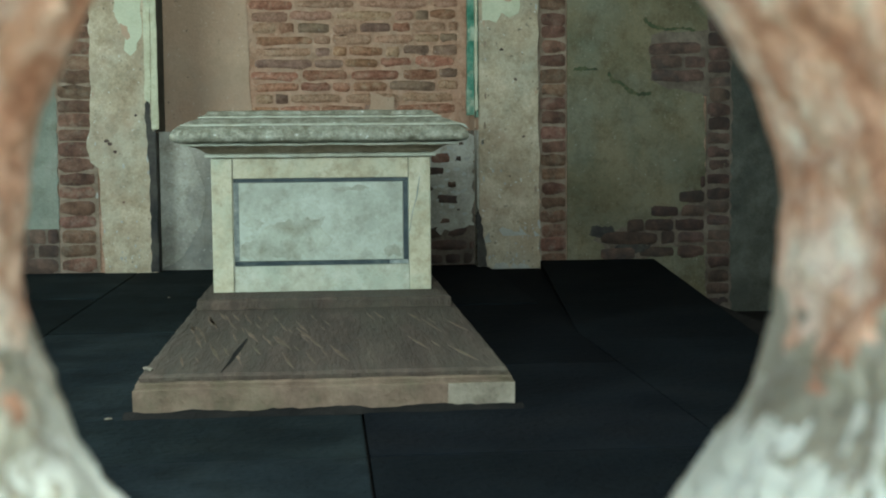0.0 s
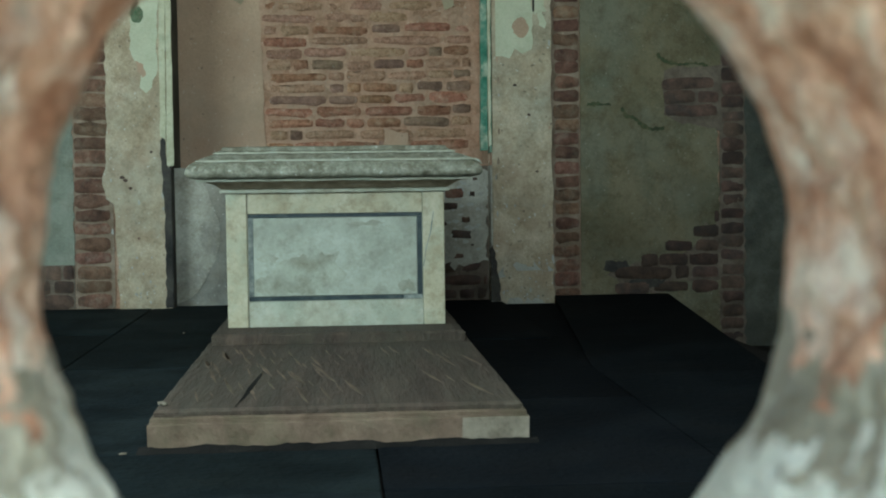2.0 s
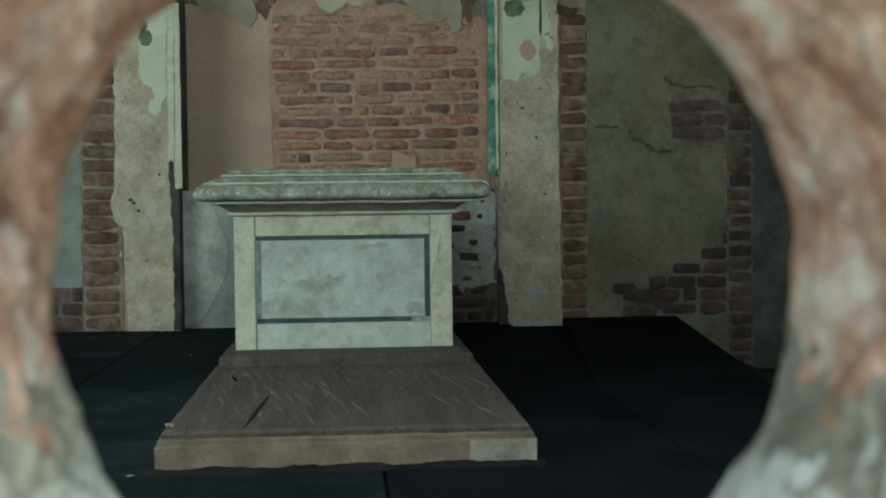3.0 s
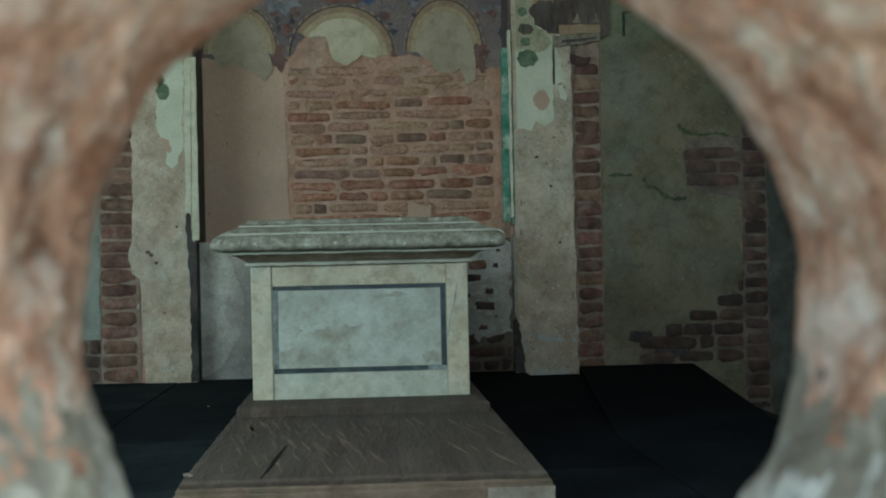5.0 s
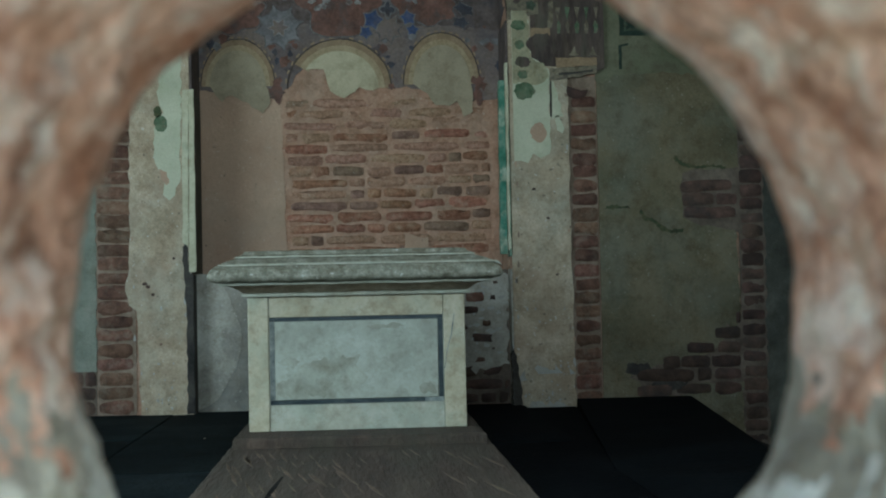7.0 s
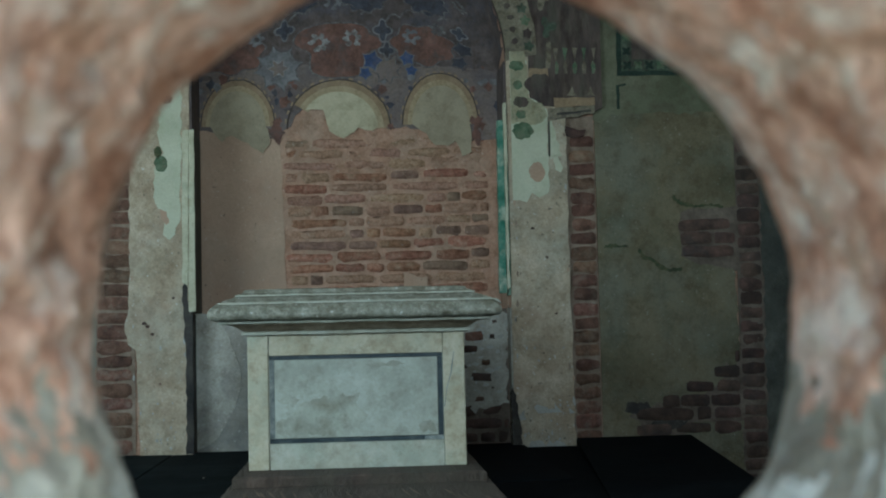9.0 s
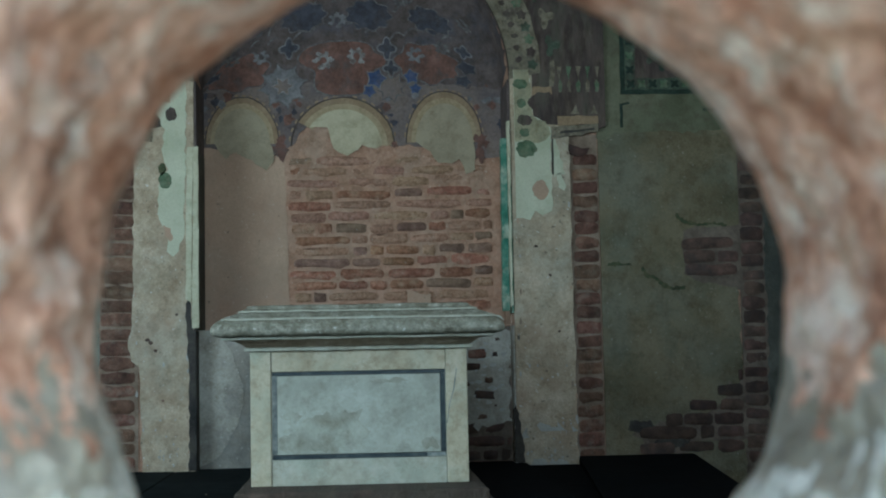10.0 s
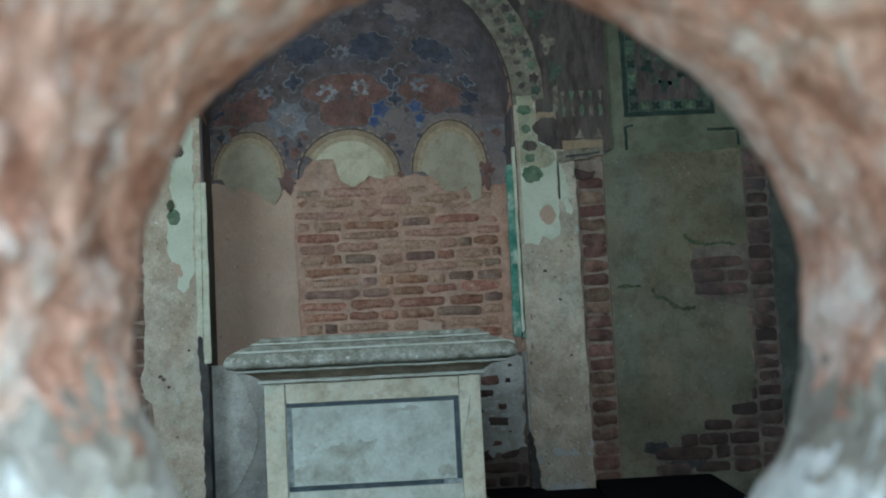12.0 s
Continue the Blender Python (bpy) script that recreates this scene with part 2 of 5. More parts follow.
M_SLAB_TOP = material("tooled_grey_sandstone", [(0.044, 0.033, 0.025), (0.064, 0.047, 0.035), (0.094, 0.069, 0.051)], 14.0, stain=(0.047, 0.034, 0.025), stain_scale=4, bump=0.8, grain=50, grain_amount=0.7, stretch=(1.6, 0.22, 1), turn=(0, 0, 9), dirt=0.5, dirt_scale=8, bloom=((0.07, 0.064, 0.045), 3.0, 0.6))
M_PANEL_STAIN = material("grey_green_grime_film", [(0.248, 0.255, 0.198), (0.328, 0.338, 0.270), (0.405, 0.422, 0.345)], 11.0, rough=0.6, stain=(0.215, 0.207, 0.145), stain_scale=9, bump=0.1, grain=60, grain_amount=0.4, dirt=0.6, dirt_scale=14)
M_PLASTER_SALT = material("salt_bleached_plaster", [(0.330, 0.322, 0.285), (0.410, 0.402, 0.362), (0.490, 0.485, 0.445)], 9.0, stain=(0.302, 0.303, 0.272), stain_scale=9, bump=0.4, grain=90, grain_amount=0.4, dirt=0.5, dirt_scale=14)
M_SANDSTONE_PALE = material("pale_buff_sandstone", [(0.131, 0.111, 0.082), (0.189, 0.164, 0.123), (0.246, 0.217, 0.168)], 9.0, stain=(0.107, 0.094, 0.070), stain_scale=6, bump=0.5, grain=60, grain_amount=0.6, dirt=0.5, dirt_scale=12)
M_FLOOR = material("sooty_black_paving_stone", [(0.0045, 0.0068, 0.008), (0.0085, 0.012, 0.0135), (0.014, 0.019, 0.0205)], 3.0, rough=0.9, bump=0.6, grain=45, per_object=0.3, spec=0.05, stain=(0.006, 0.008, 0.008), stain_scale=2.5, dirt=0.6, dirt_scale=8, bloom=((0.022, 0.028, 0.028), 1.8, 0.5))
# darker copy of the paving: the shade right of the plinth in its colour
M_FLOOR_SHADED = material("shaded_black_paving", [(0.0035, 0.0045, 0.0056), (0.0056, 0.0072, 0.0088), (0.0090, 0.0110, 0.0128)], 4.0, rough=0.95, bump=0.7, grain=40, per_object=0.3, spec=0.03, dirt=0.6, dirt_scale=8, bloom=((0.0085, 0.0085, 0.009), 3.0, 0.5))
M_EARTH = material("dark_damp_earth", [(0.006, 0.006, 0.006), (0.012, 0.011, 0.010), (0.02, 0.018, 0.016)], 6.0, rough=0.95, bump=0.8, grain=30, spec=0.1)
M_FRESCO_BASE = material("faded_brown_fresco_ground", [(0.074, 0.061, 0.057), (0.110, 0.088, 0.080), (0.150, 0.122, 0.112)], 9.0, stain=(0.081, 0.087, 0.114), stain_scale=5, bump=0.2, dirt=0.75, dirt_scale=16)
M_FRESCO_MAUVE = material("faded_mauve_fresco_ground", [(0.115, 0.10, 0.10), (0.18, 0.148, 0.135), (0.235, 0.19, 0.16)], 8.0, stain=(0.13, 0.10, 0.10), stain_scale=7, bump=0.2, dirt=0.75, dirt_scale=16)
M_RUST = material("rust_red_pigment", [(0.103, 0.064, 0.053), (0.161, 0.089, 0.068), (0.207, 0.120, 0.093)], 12.0, stain=(0.103, 0.089, 0.082), stain_scale=11, stain_amount=0.7, bump=0.1, dirt=0.75, dirt_scale=16)
M_BLUE = material("lapis_blue_pigment", [(0.045, 0.06, 0.125), (0.06, 0.085, 0.18), (0.11, 0.125, 0.20)], 12.0, stain=(0.13, 0.12, 0.14), stain_scale=18, bump=0.1, dirt=0.75, dirt_scale=16)
M_BLUE_DARK = material("faded_slate_blue_pigment", [(0.048, 0.048, 0.060), (0.064, 0.064, 0.080), (0.088, 0.088, 0.102)], 12.0, stain=(0.08, 0.065, 0.06), stain_scale=11, bump=0.1, dirt=0.75, dirt_scale=16)
M_WHITE = material("chalky_white_pigment", [(0.15, 0.14, 0.13), (0.27, 0.26, 0.245), (0.36, 0.35, 0.34)], 30.0, bump=0.1, stain=(0.13, 0.10, 0.09), stain_scale=24, stain_amount=0.8, dirt=0.75, dirt_scale=16)
M_LINE = material("pale_grey_outline_pigment", [(0.095, 0.088, 0.086), (0.140, 0.132, 0.128), (0.20, 0.19, 0.18)], 30.0, stain=(0.085, 0.070, 0.064), stain_scale=22, stain_amount=0.9, bump=0.1, dirt=0.9, dirt_scale=24)
M_PALE_BLUE = material("pale_grey_blue_pigment", [(0.130, 0.128, 0.134), (0.180, 0.176, 0.180), (0.235, 0.23, 0.23)], 14.0, stain=(0.14, 0.12, 0.12), stain_scale=10, bump=0.1, dirt=0.75, dirt_scale=16)
M_LUNETTE = material("pale_lunette_plaster", [(0.275, 0.235, 0.155), (0.345, 0.300, 0.205), (0.400, 0.360, 0.255)], 6.0, stain=(0.33, 0.27, 0.165), stain_scale=6, bump=0.2, grain=100, grain_amount=0.4, dirt=0.5, dirt_scale=13)
M_LUNETTE_BRIGHT = material("yellowed_lunette_plaster", [(0.42, 0.375, 0.245), (0.51, 0.465, 0.315), (0.56, 0.53, 0.38)], 6.0, stain=(0.43, 0.36, 0.22), stain_scale=6, bump=0.2, grain=100, grain_amount=0.4, dirt=0.45, dirt_scale=13)
M_OCHRE = material("yellow_ochre_pigment", [(0.225, 0.162, 0.092), (0.290, 0.215, 0.128), (0.335, 0.262, 0.168)], 10.0, stain=(0.252, 0.196, 0.127), stain_scale=8, bump=0.1, dirt=0.5, dirt_scale=14)
M_OCHRE_PALE = material("pale_ochre_wash", [(0.325, 0.258, 0.150), (0.390, 0.318, 0.195), (0.435, 0.368, 0.240)], 9.0, stain=(0.367, 0.301, 0.184), stain_scale=9, bump=0.1, dirt=0.5, dirt_scale=14)
M_PAINT_GREEN = material("faded_pale_green_paint", [(0.105, 0.112, 0.064), (0.145, 0.150, 0.092), (0.185, 0.185, 0.122)], 4.0, stain=(0.13, 0.12, 0.085), stain_scale=5, bump=0.2, grain=100, grain_amount=0.5, dirt=0.6, dirt_scale=10)
M_GREEN = material("leaf_green_pigment", [(0.06, 0.10, 0.055), (0.10, 0.15, 0.085), (0.17, 0.21, 0.13)], 22.0, stain=(0.20, 0.19, 0.13), stain_scale=26, stain_amount=0.8, bump=0.2, dirt=0.9, dirt_scale=30)
M_GREEN_PANEL = material("faded_green_pigment", [(0.048, 0.066, 0.044), (0.075, 0.098, 0.066), (0.115, 0.135, 0.095)], 22.0, stain=(0.060, 0.056, 0.042), stain_scale=18, stain_amount=0.85, bump=0.2, dirt=0.9, dirt_scale=24)
M_GREEN_DARK = material("dark_green_pigment", [(0.015, 0.026, 0.018), (0.025, 0.042, 0.030), (0.042, 0.062, 0.042)], 12.0, bump=0.1, dirt=0.75, dirt_scale=16)
M_BROWN = material("umber_brown_pigment", [(0.055, 0.043, 0.038), (0.085, 0.066, 0.056), (0.125, 0.100, 0.080)], 14.0, stain=(0.105, 0.105, 0.075), stain_scale=9, stain_amount=0.6, bump=0.2, stretch=(1, 1, 0.3), dirt=0.9, dirt_scale=20)
M_HOLE = material("chipped_brick_and_lime", [(0.170, 0.085, 0.050), (0.550, 0.315, 0.200), (0.800, 0.515, 0.355), (0.880, 0.790, 0.640)], 26.0, stain=(0.89, 0.79, 0.65), stain_scale=30, stain_amount=0.85, bump=0.9, grain=130, grain_amount=1.0, distance=0.004, dirt=0.85, dirt_scale=34, bloom=((0.50, 0.215, 0.115), 17.0, 0.7))
M_HOLE_MID = material("dirty_tan_lime", [(0.220, 0.190, 0.135), (0.340, 0.300, 0.220), (0.450, 0.405, 0.310)], 22.0, stain=(0.670, 0.626, 0.551), stain_scale=26, bump=0.7, grain=70, dirt=0.8, dirt_scale=26)
M_HOLE_LIME = material("grey_lime_coat", [(0.460, 0.435, 0.355), (0.580, 0.555, 0.465), (0.680, 0.655, 0.570)], 20.0, stain=(0.563, 0.522, 0.430), stain_scale=22, bump=0.5, grain=70, grain_amount=0.4, dirt=0.45, dirt_scale=22)
M_RENDER = material("grey_lime_render", [(0.36, 0.33, 0.29), (0.45, 0.42, 0.38), (0.52, 0.50, 0.46)], 3.0, bump=0.4, bloom=((0.36, 0.36, 0.30), 1.5, 0.4))
M_OUTSIDE = material("pale_bounce_ground", [(0.38, 0.33, 0.27), (0.44, 0.39, 0.32), (0.50, 0.45, 0.38)], 1.0, bump=0.4, grain=20)

# ---- mesh helpers ----
def part(name, bm, mat, parent=None, label="", smooth=False):
    me = bpy.data.meshes.new(name)
    bmesh.ops.recalc_face_normals(bm, faces=bm.faces)
    bm.to_mesh(me)
    bm.free()
    me.materials.append(mat)
    if smooth:
        for p in me.polygons:
            p.use_smooth = True
    ob = new(name, me)
    ob.parent = parent
    if label:
        tagged(ob, label)
    return ob


def box(x0, x1, y0, y1, z0, z1, bevel=0.0, rough=0.0, cuts=0, seed=0):
    bm = bmesh.new()
    bmesh.ops.create_cube(bm, size=1.0)
    for v in bm.verts:
        v.co = Vector(((x0 + x1) / 2 + v.co.x * (x1 - x0), (y0 + y1) / 2 + v.co.y * (y1 - y0), (z0 + z1) / 2 + v.co.z * (z1 - z0)))
    if bevel:
        bmesh.ops.bevel(bm, geom=list(bm.edges), offset=bevel, segments=2, affect="EDGES", profile=0.6)
    if cuts:
        bmesh.ops.subdivide_edges(bm, edges=list(bm.edges), cuts=cuts, use_grid_fill=True)
    if rough:
        for v in bm.verts:
            v.co += rough * noise.noise_vector(v.co * 9 + Vector((seed, 0, 0)))
    return bm


def jagged(pts, amp, step, seed=0, keep=()):
    """A closed outline with ragged edges; the edges whose index is in keep stay straight."""
    rnd = random.Random(seed)
    out = []
    for i, a in enumerate(pts):
        b = pts[(i + 1) % len(pts)]
        length = math.hypot(b[0] - a[0], b[1] - a[1])
        n = 1 if i in keep else max(1, int(length / step))
        nx, nz = (b[1] - a[1]) / max(length, 1e-6), -(b[0] - a[0]) / max(length, 1e-6)
        for k in range(n):
            f = k / n
            j = 0 if (k == 0 and (i in keep or (i - 1) % len(pts) in keep)) else rnd.uniform(-amp, amp)
            out.append((a[0] + f * (b[0] - a[0]) + j * nx, a[1] + f * (b[1] - a[1]) + j * nz))
    return out


def prism(outline, y0, y1):
    """An outline in x and z, filled, from the front y0 to the back y1."""
    bm = bmesh.new()
    front = [bm.verts.new((x, y0, z)) for x, z in outline]
    back = [bm.verts.new((x, y1, z)) for x, z in outline]
    n = len(outline)
    for a, b, c in tessellate_polygon([[Vector((x, z, 0)) for x, z in outline]]):
        bm.faces.new((front[a], front[b], front[c]))
        bm.faces.new((back[c], back[b], back[a]))
    for i in range(n):
        bm.faces.new((front[i], back[i], back[(i + 1) % n], front[(i + 1) % n]))
    return bm


def blob(cx, cz, rx, rz, n=14, amp=0.15, seed=0, a0=0.0, a1=2 * math.pi):
    rnd = random.Random(seed)
    return [(cx + rx * math.cos(a0 + (a1 - a0) * i / n) * (1 + rnd.uniform(-amp, amp)),
             cz + rz * math.sin(a0 + (a1 - a0) * i / n) * (1 + rnd.uniform(-amp, amp))) for i in range(n)]


def lobed(cx, cz, r, lobes, depth=0.3, squash=1.0, turn=0.0, n=56):
    return [(cx + r * (1 + depth * math.cos(lobes * a)) * math.cos(a + turn), cz + squash * r * (1 + depth * math.cos(lobes * a)) * math.sin(a + turn))
            for a in (2 * math.pi * i / n for i in range(n))]


# ---- setting ----
YW, YB = 6.57, 6.92          # plane of the pilasters, plane of the niche's back
HALF, SPRING = 0.81, 1.97    # the niche's half width and its springing height
ARCH = [(HALF * math.cos(math.pi * i / 32), SPRING + HALF * math.sin(math.pi * i / 32)) for i in range(33)]

wall_north = tagged(new("wall_north"), "ruined brick and plaster wall with a deep arched niche", "wall", kind="structure")
core = [(3.2, -0.4), (3.2, 4.0), (-3.2, 4.0), (-3.2, -0.4), (-HALF, -0.4), (-HALF, SPRING)] + ARCH[::-1][1:-1] + [(HALF, SPRING), (HALF, -0.4)]
part("masonry", prism(core, YW + 0.03, YB + 0.01), M_MORTAR, wall_north)
part("niche_back", box(-HALF - 0.1, HALF + 0.1, YB + 0.012, YB + 0.3, -0.4, SPRING + 0.02, cuts=0), M_MORTAR, wall_north)


def vault_point(x, s, off=0.0):
    """A place on the niche's back (s up to the springing) or on the half vault that leans forward over it."""
    if s <= SPRING:
        return Vector((x, YB - off, s))
    v = min(1.28 * (s - SPRING), math.pi / 2)
    h = math.sqrt(max(0.0, HALF * HALF - x * x))
    p = Vector((x, YW + (YB - YW) * math.cos(v), SPRING + h * math.sin(v)))
    nrm = Vector((0, -math.cos(v), -math.sin(v) * 0.8)).normalized()
    return p + off * nrm


bm = bmesh.new()
grid = []
for i in range(97):
    x = -HALF * math.cos(math.pi * i / 96)
    grid.append([bm.verts.new(vault_point(x, SPRING + 0.001 + j / 64 * (math.pi / 2) / 1.28)) for j in range(65)])
for i in range(96):
    for j in range(64):
        bm.faces.new((grid[i][j], grid[i + 1][j], grid[i + 1][j + 1], grid[i][j + 1]))
vault = part("painted_vault", bm, M_FRESCO_BASE, wall_north, "half vault with a faded floral fresco", smooth=True)


def worn(x, z, amp=0.005):
    """Shifts a point of a painted outline, so that edges look faded and hand-drawn."""
    d = noise.noise_vector(Vector((x * 31, z * 31, 2.0))) + 0.6 * noise.noise_vector(Vector((x * 90, z * 90, 5.0)))
    return x + amp * d.x, z + amp * d.y


def paint(name, outline, off, mat, parent=None, ragged=False):
    """A painted motif lying close on the niche's back or vault."""
    cx = sum(p[0] for p in outline) / len(outline)
    cz = sum(p[1] for p in outline) / len(outline)
    b = bmesh.new()
    if ragged:
        ring = [b.verts.new(vault_point(x, z, off)) for x, z in outline]
        for tri in tessellate_polygon([[Vector((x, z, 0)) for x, z in outline]]):
            b.faces.new([ring[k] for k in tri])
    else:
        off = 0.0012 + 0.28 * off
        size = max(math.hypot(x - cx, z - cz) for x, z in outline)
        outline = [worn(x, z, min(0.006, 0.1 * size)) for x, z in outline]
        steps = max(1, int(size / 0.03))
        n = len(outline)
        c = b.verts.new(vault_point(cx, cz, off))
        last = None
        for k in range(1, steps + 1):
            f = k / steps
            ring = [b.verts.new(vault_point(cx + f * (x - cx), cz + f * (z - cz), off)) for x, z in outline]
            for i in range(n):
                m = (i + 1) % n
                if last:
                    b.faces.new((last[i], ring[i], ring[m], last[m]))
                else:
                    b.faces.new((c, ring[i], ring[m]))
            last = ring
    return part(name, b, mat, parent or vault)


def band(name, outline, inner, off, mat, parent=None, closed=True):
    b = bmesh.new()
    off = 0.0012 + 0.28 * off
    r0 = [b.verts.new(vault_point(*worn(x, z, 0.003), off)) for x, z in outline]
    r1 = [b.verts.new(vault_point(*worn(x, z, 0.003), off)) for x, z in inner]
    for i in range(len(r0) if closed else len(r0) - 1):
        k = (i + 1) % len(r0)
        b.faces.new((r0[i], r0[k], r1[k], r1[i]))
    return part(name, b, mat, parent or vault)

# plaster that is left on the north wall
def sheet(name, pts, y0, y1, mat, amp=0.006, step=0.03, seed=0, keep=(), parent=None, label=""):
    return part(name, prism(jagged(pts, amp, step, seed, keep), y0, y1), mat, parent or wall_north, label)


sheet("plaster_panel", [(-1.07, -0.02), (-0.812, -0.02), (-0.812, 2.45), (-1.115, 2.45), (-1.115, 0.86), (-1.13, 0.70), (-1.145, 0.62), (-1.125, 0.55), (-1.085, 0.52), (-1.08, 0.30)], YW, YW + 0.029, M_PLASTER, 0.006, 0.03, 1, keep=(0, 1, 2))
sheet("plaster_panel", [(1.122, -0.02), (1.108, 2.45), (0.812, 2.45), (0.812, -0.02)], YW, YW + 0.029, M_PLASTER, 0.005, 0.035, 2, keep=(1, 2, 3))
sheet("plaster_panel", [(-1.29, 0.22), (-1.285, 2.45), (-3.2, 2.45), (-3.2, 0.22)], YW + 0.019, YW + 0.029, M_PLASTER_PALE, 0.006, 0.03, 3, keep=(1, 2, 3))
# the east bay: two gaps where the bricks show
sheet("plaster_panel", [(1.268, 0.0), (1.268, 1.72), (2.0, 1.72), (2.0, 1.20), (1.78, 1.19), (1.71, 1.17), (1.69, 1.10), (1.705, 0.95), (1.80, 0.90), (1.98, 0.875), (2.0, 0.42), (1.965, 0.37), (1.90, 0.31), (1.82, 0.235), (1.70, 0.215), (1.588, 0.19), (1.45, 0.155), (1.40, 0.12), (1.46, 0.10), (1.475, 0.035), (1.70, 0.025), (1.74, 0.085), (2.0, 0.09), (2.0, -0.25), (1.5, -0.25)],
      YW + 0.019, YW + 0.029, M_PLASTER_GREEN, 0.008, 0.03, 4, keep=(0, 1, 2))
# far right panel: its shade is put into the darker plaster colour
sheet("plaster_panel", [(2.132, -0.4), (2.132, 2.45), (3.2, 2.45), (3.2, -0.4)], YW + 0.019, YW + 0.029, M_PLASTER_SHADED, 0.008, 0.03, 5, keep=(1, 2, 3))
# the coats of the niche's back
sheet("plaster_panel", [(-HALF, 0.70), (-0.352, 0.70), (-0.355, 1.0), (-0.375, 1.66), (-HALF, 1.72)], YB + 0.0035, YB + 0.012, M_PLASTER_BROWN, 0.007, 0.06, 6, keep=(0, 4))
YI = 6.69
part("niche_infill", box(-HALF, HALF, YI + 0.012, YB + 0.01, -0.3, 0.70), M_MORTAR, wall_north)
# darker grey coat: the tomb's shade on the plaster, bounded by the curve below
sheet("plaster_panel", [(-HALF, -0.02), (-0.3, -0.02), (-0.3, 0.70), (-HALF, 0.70)], YI - 0.002, YI + 0.012, M_PLASTER_GREY_SHADED, 0.003, 0.05, 7, keep=(0, 2, 3))
sheet("plaster_panel", [(-HALF, 0.0), (-0.72, 0.04), (-0.66, 0.13), (-0.60, 0.22), (-0.575, 0.32), (-0.585, 0.44), (-0.62, 0.54), (-0.655, 0.62), (-0.70, 0.695), (-HALF, 0.70)], YI - 0.006, YI + 0.012, M_PLASTER_GREY, 0.006, 0.03, 71, keep=(8, 9))
sheet("plaster_panel", [(0.45, 0.20), (0.62, 0.17), (0.80, 0.20), (0.80, 0.66), (0.62, 0.695), (0.40, 0.695)], YI - 0.002, YI + 0.012, M_PLASTER_GREY, 0.018, 0.025, 8)
sheet("mortar_smear", [(0.27, 0.80), (0.405, 0.80), (0.40, 0.875), (0.345, 0.88), (0.275, 0.905)], YB - 0.010, YB + 0.012, M_PLASTER_BROWN, 0.006, 0.02, 9)
# jambs; shade is put into the dark colours of the left ones
part("niche_jamb", box(-HALF, -HALF + 0.012, YW + 0.004, YB, 0.70, 1.62), M_PLASTER_SHADED, wall_north, "dark blotched niche jamb with shade in its colour")
part("niche_jamb", box(-HALF, -HALF + 0.008, YW + 0.004, YI + 0.01, -0.1, 0.695), M_MOULD_SHADE, wall_north, "black niche jamb with shade in its colour")
part("niche_jamb", box(HALF - 0.012, HALF, YW + 0.004, YW + 0.10, 0.76, 1.64), M_TEAL, wall_north, "teal limewashed niche jamb")
part("niche_jamb", box(HALF - 0.009, HALF, YW + 0.102, YB, 0.70, 1.64), M_PLASTER_BROWN, wall_north)
part("niche_jamb", box(HALF - 0.008, HALF, YW + 0.004, YI + 0.01, -0.1, 0.695), M_PLASTER_GREY, wall_north)
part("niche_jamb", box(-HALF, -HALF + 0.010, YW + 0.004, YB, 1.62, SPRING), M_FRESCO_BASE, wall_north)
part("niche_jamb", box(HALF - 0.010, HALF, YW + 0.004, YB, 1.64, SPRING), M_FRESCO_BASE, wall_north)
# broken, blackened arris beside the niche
sheet("rotten_arris", [(-0.842, 0.0), (-0.806, 0.0), (-0.806, 0.70), (-0.823, 0.70), (-0.823, 0.83), (-0.835, 0.855), (-0.856, 0.835), (-0.85, 0.70), (-0.838, 0.4)], YW - 0.003, YW + 0.02, M_MOULD_SHADE, 0.006, 0.03, 10)
sheet("plaster_bead", [(-0.822, 0.71), (-0.788, 0.71), (-0.788, 1.63), (-0.812, 1.63)], YW - 0.012, YW + 0.012, M_CREAM, 0.002, 0.06, 11)
sheet("plaster_bead", [(-0.852, 0.86), (-0.824, 0.84), (-0.816, 1.63), (-0.846, 1.63)], YW - 0.007, YW + 0.03, M_CREAM, 0.003, 0.05, 22)
sheet("plaster_bead", [(0.752, 0.77), (0.788, 0.77), (0.790, 1.66), (0.758, 1.66)], YW - 0.004, YW + 0.04, M_TEAL, 0.002, 0.06, 12)
sheet("plaster_bead", [(0.790, 0.79), (0.804, 0.80), (0.808, 1.75), (0.792, 1.75)], YW - 0.009, YW + 0.03, M_CREAM, 0.003, 0.05, 23)
sheet("rotten_arris", [(0.798, 0.0), (0.848, 0.0), (0.842, 0.10), (0.83, 0.20), (0.815, 0.27), (0.798, 0.30)], YW - 0.003, YW + 0.02, M_MOULD_SHADE, 0.006, 0.02, 21)
salts = random.Random(31)
for i in range(34):
    x, z = salts.choice((0.85 + 0.25 * salts.random(), -1.07 + 0.22 * salts.random())), 0.02 + 0.55 * salts.random() ** 2
    r = salts.uniform(0.003, 0.007)
    sheet("salt_fleck", blob(x, z, r, r * salts.uniform(0.7, 1.8), 9, 0.45, i), YW - 0.0011, YW + 0.01, M_PLASTER_SALT, 0, 1)
for i in range(36):
    x, z, r = salts.uniform(0.50, 0.79), salts.uniform(0.24, 0.66), salts.uniform(0.004, 0.012)
    sheet("salt_fleck", blob(x, z, r * salts.uniform(1.0, 2.2), r, 9, 0.45, i), YI - 0.0035, YI + 0.01, M_PLASTER_SALT, 0, 1)
nicks = random.Random(12)
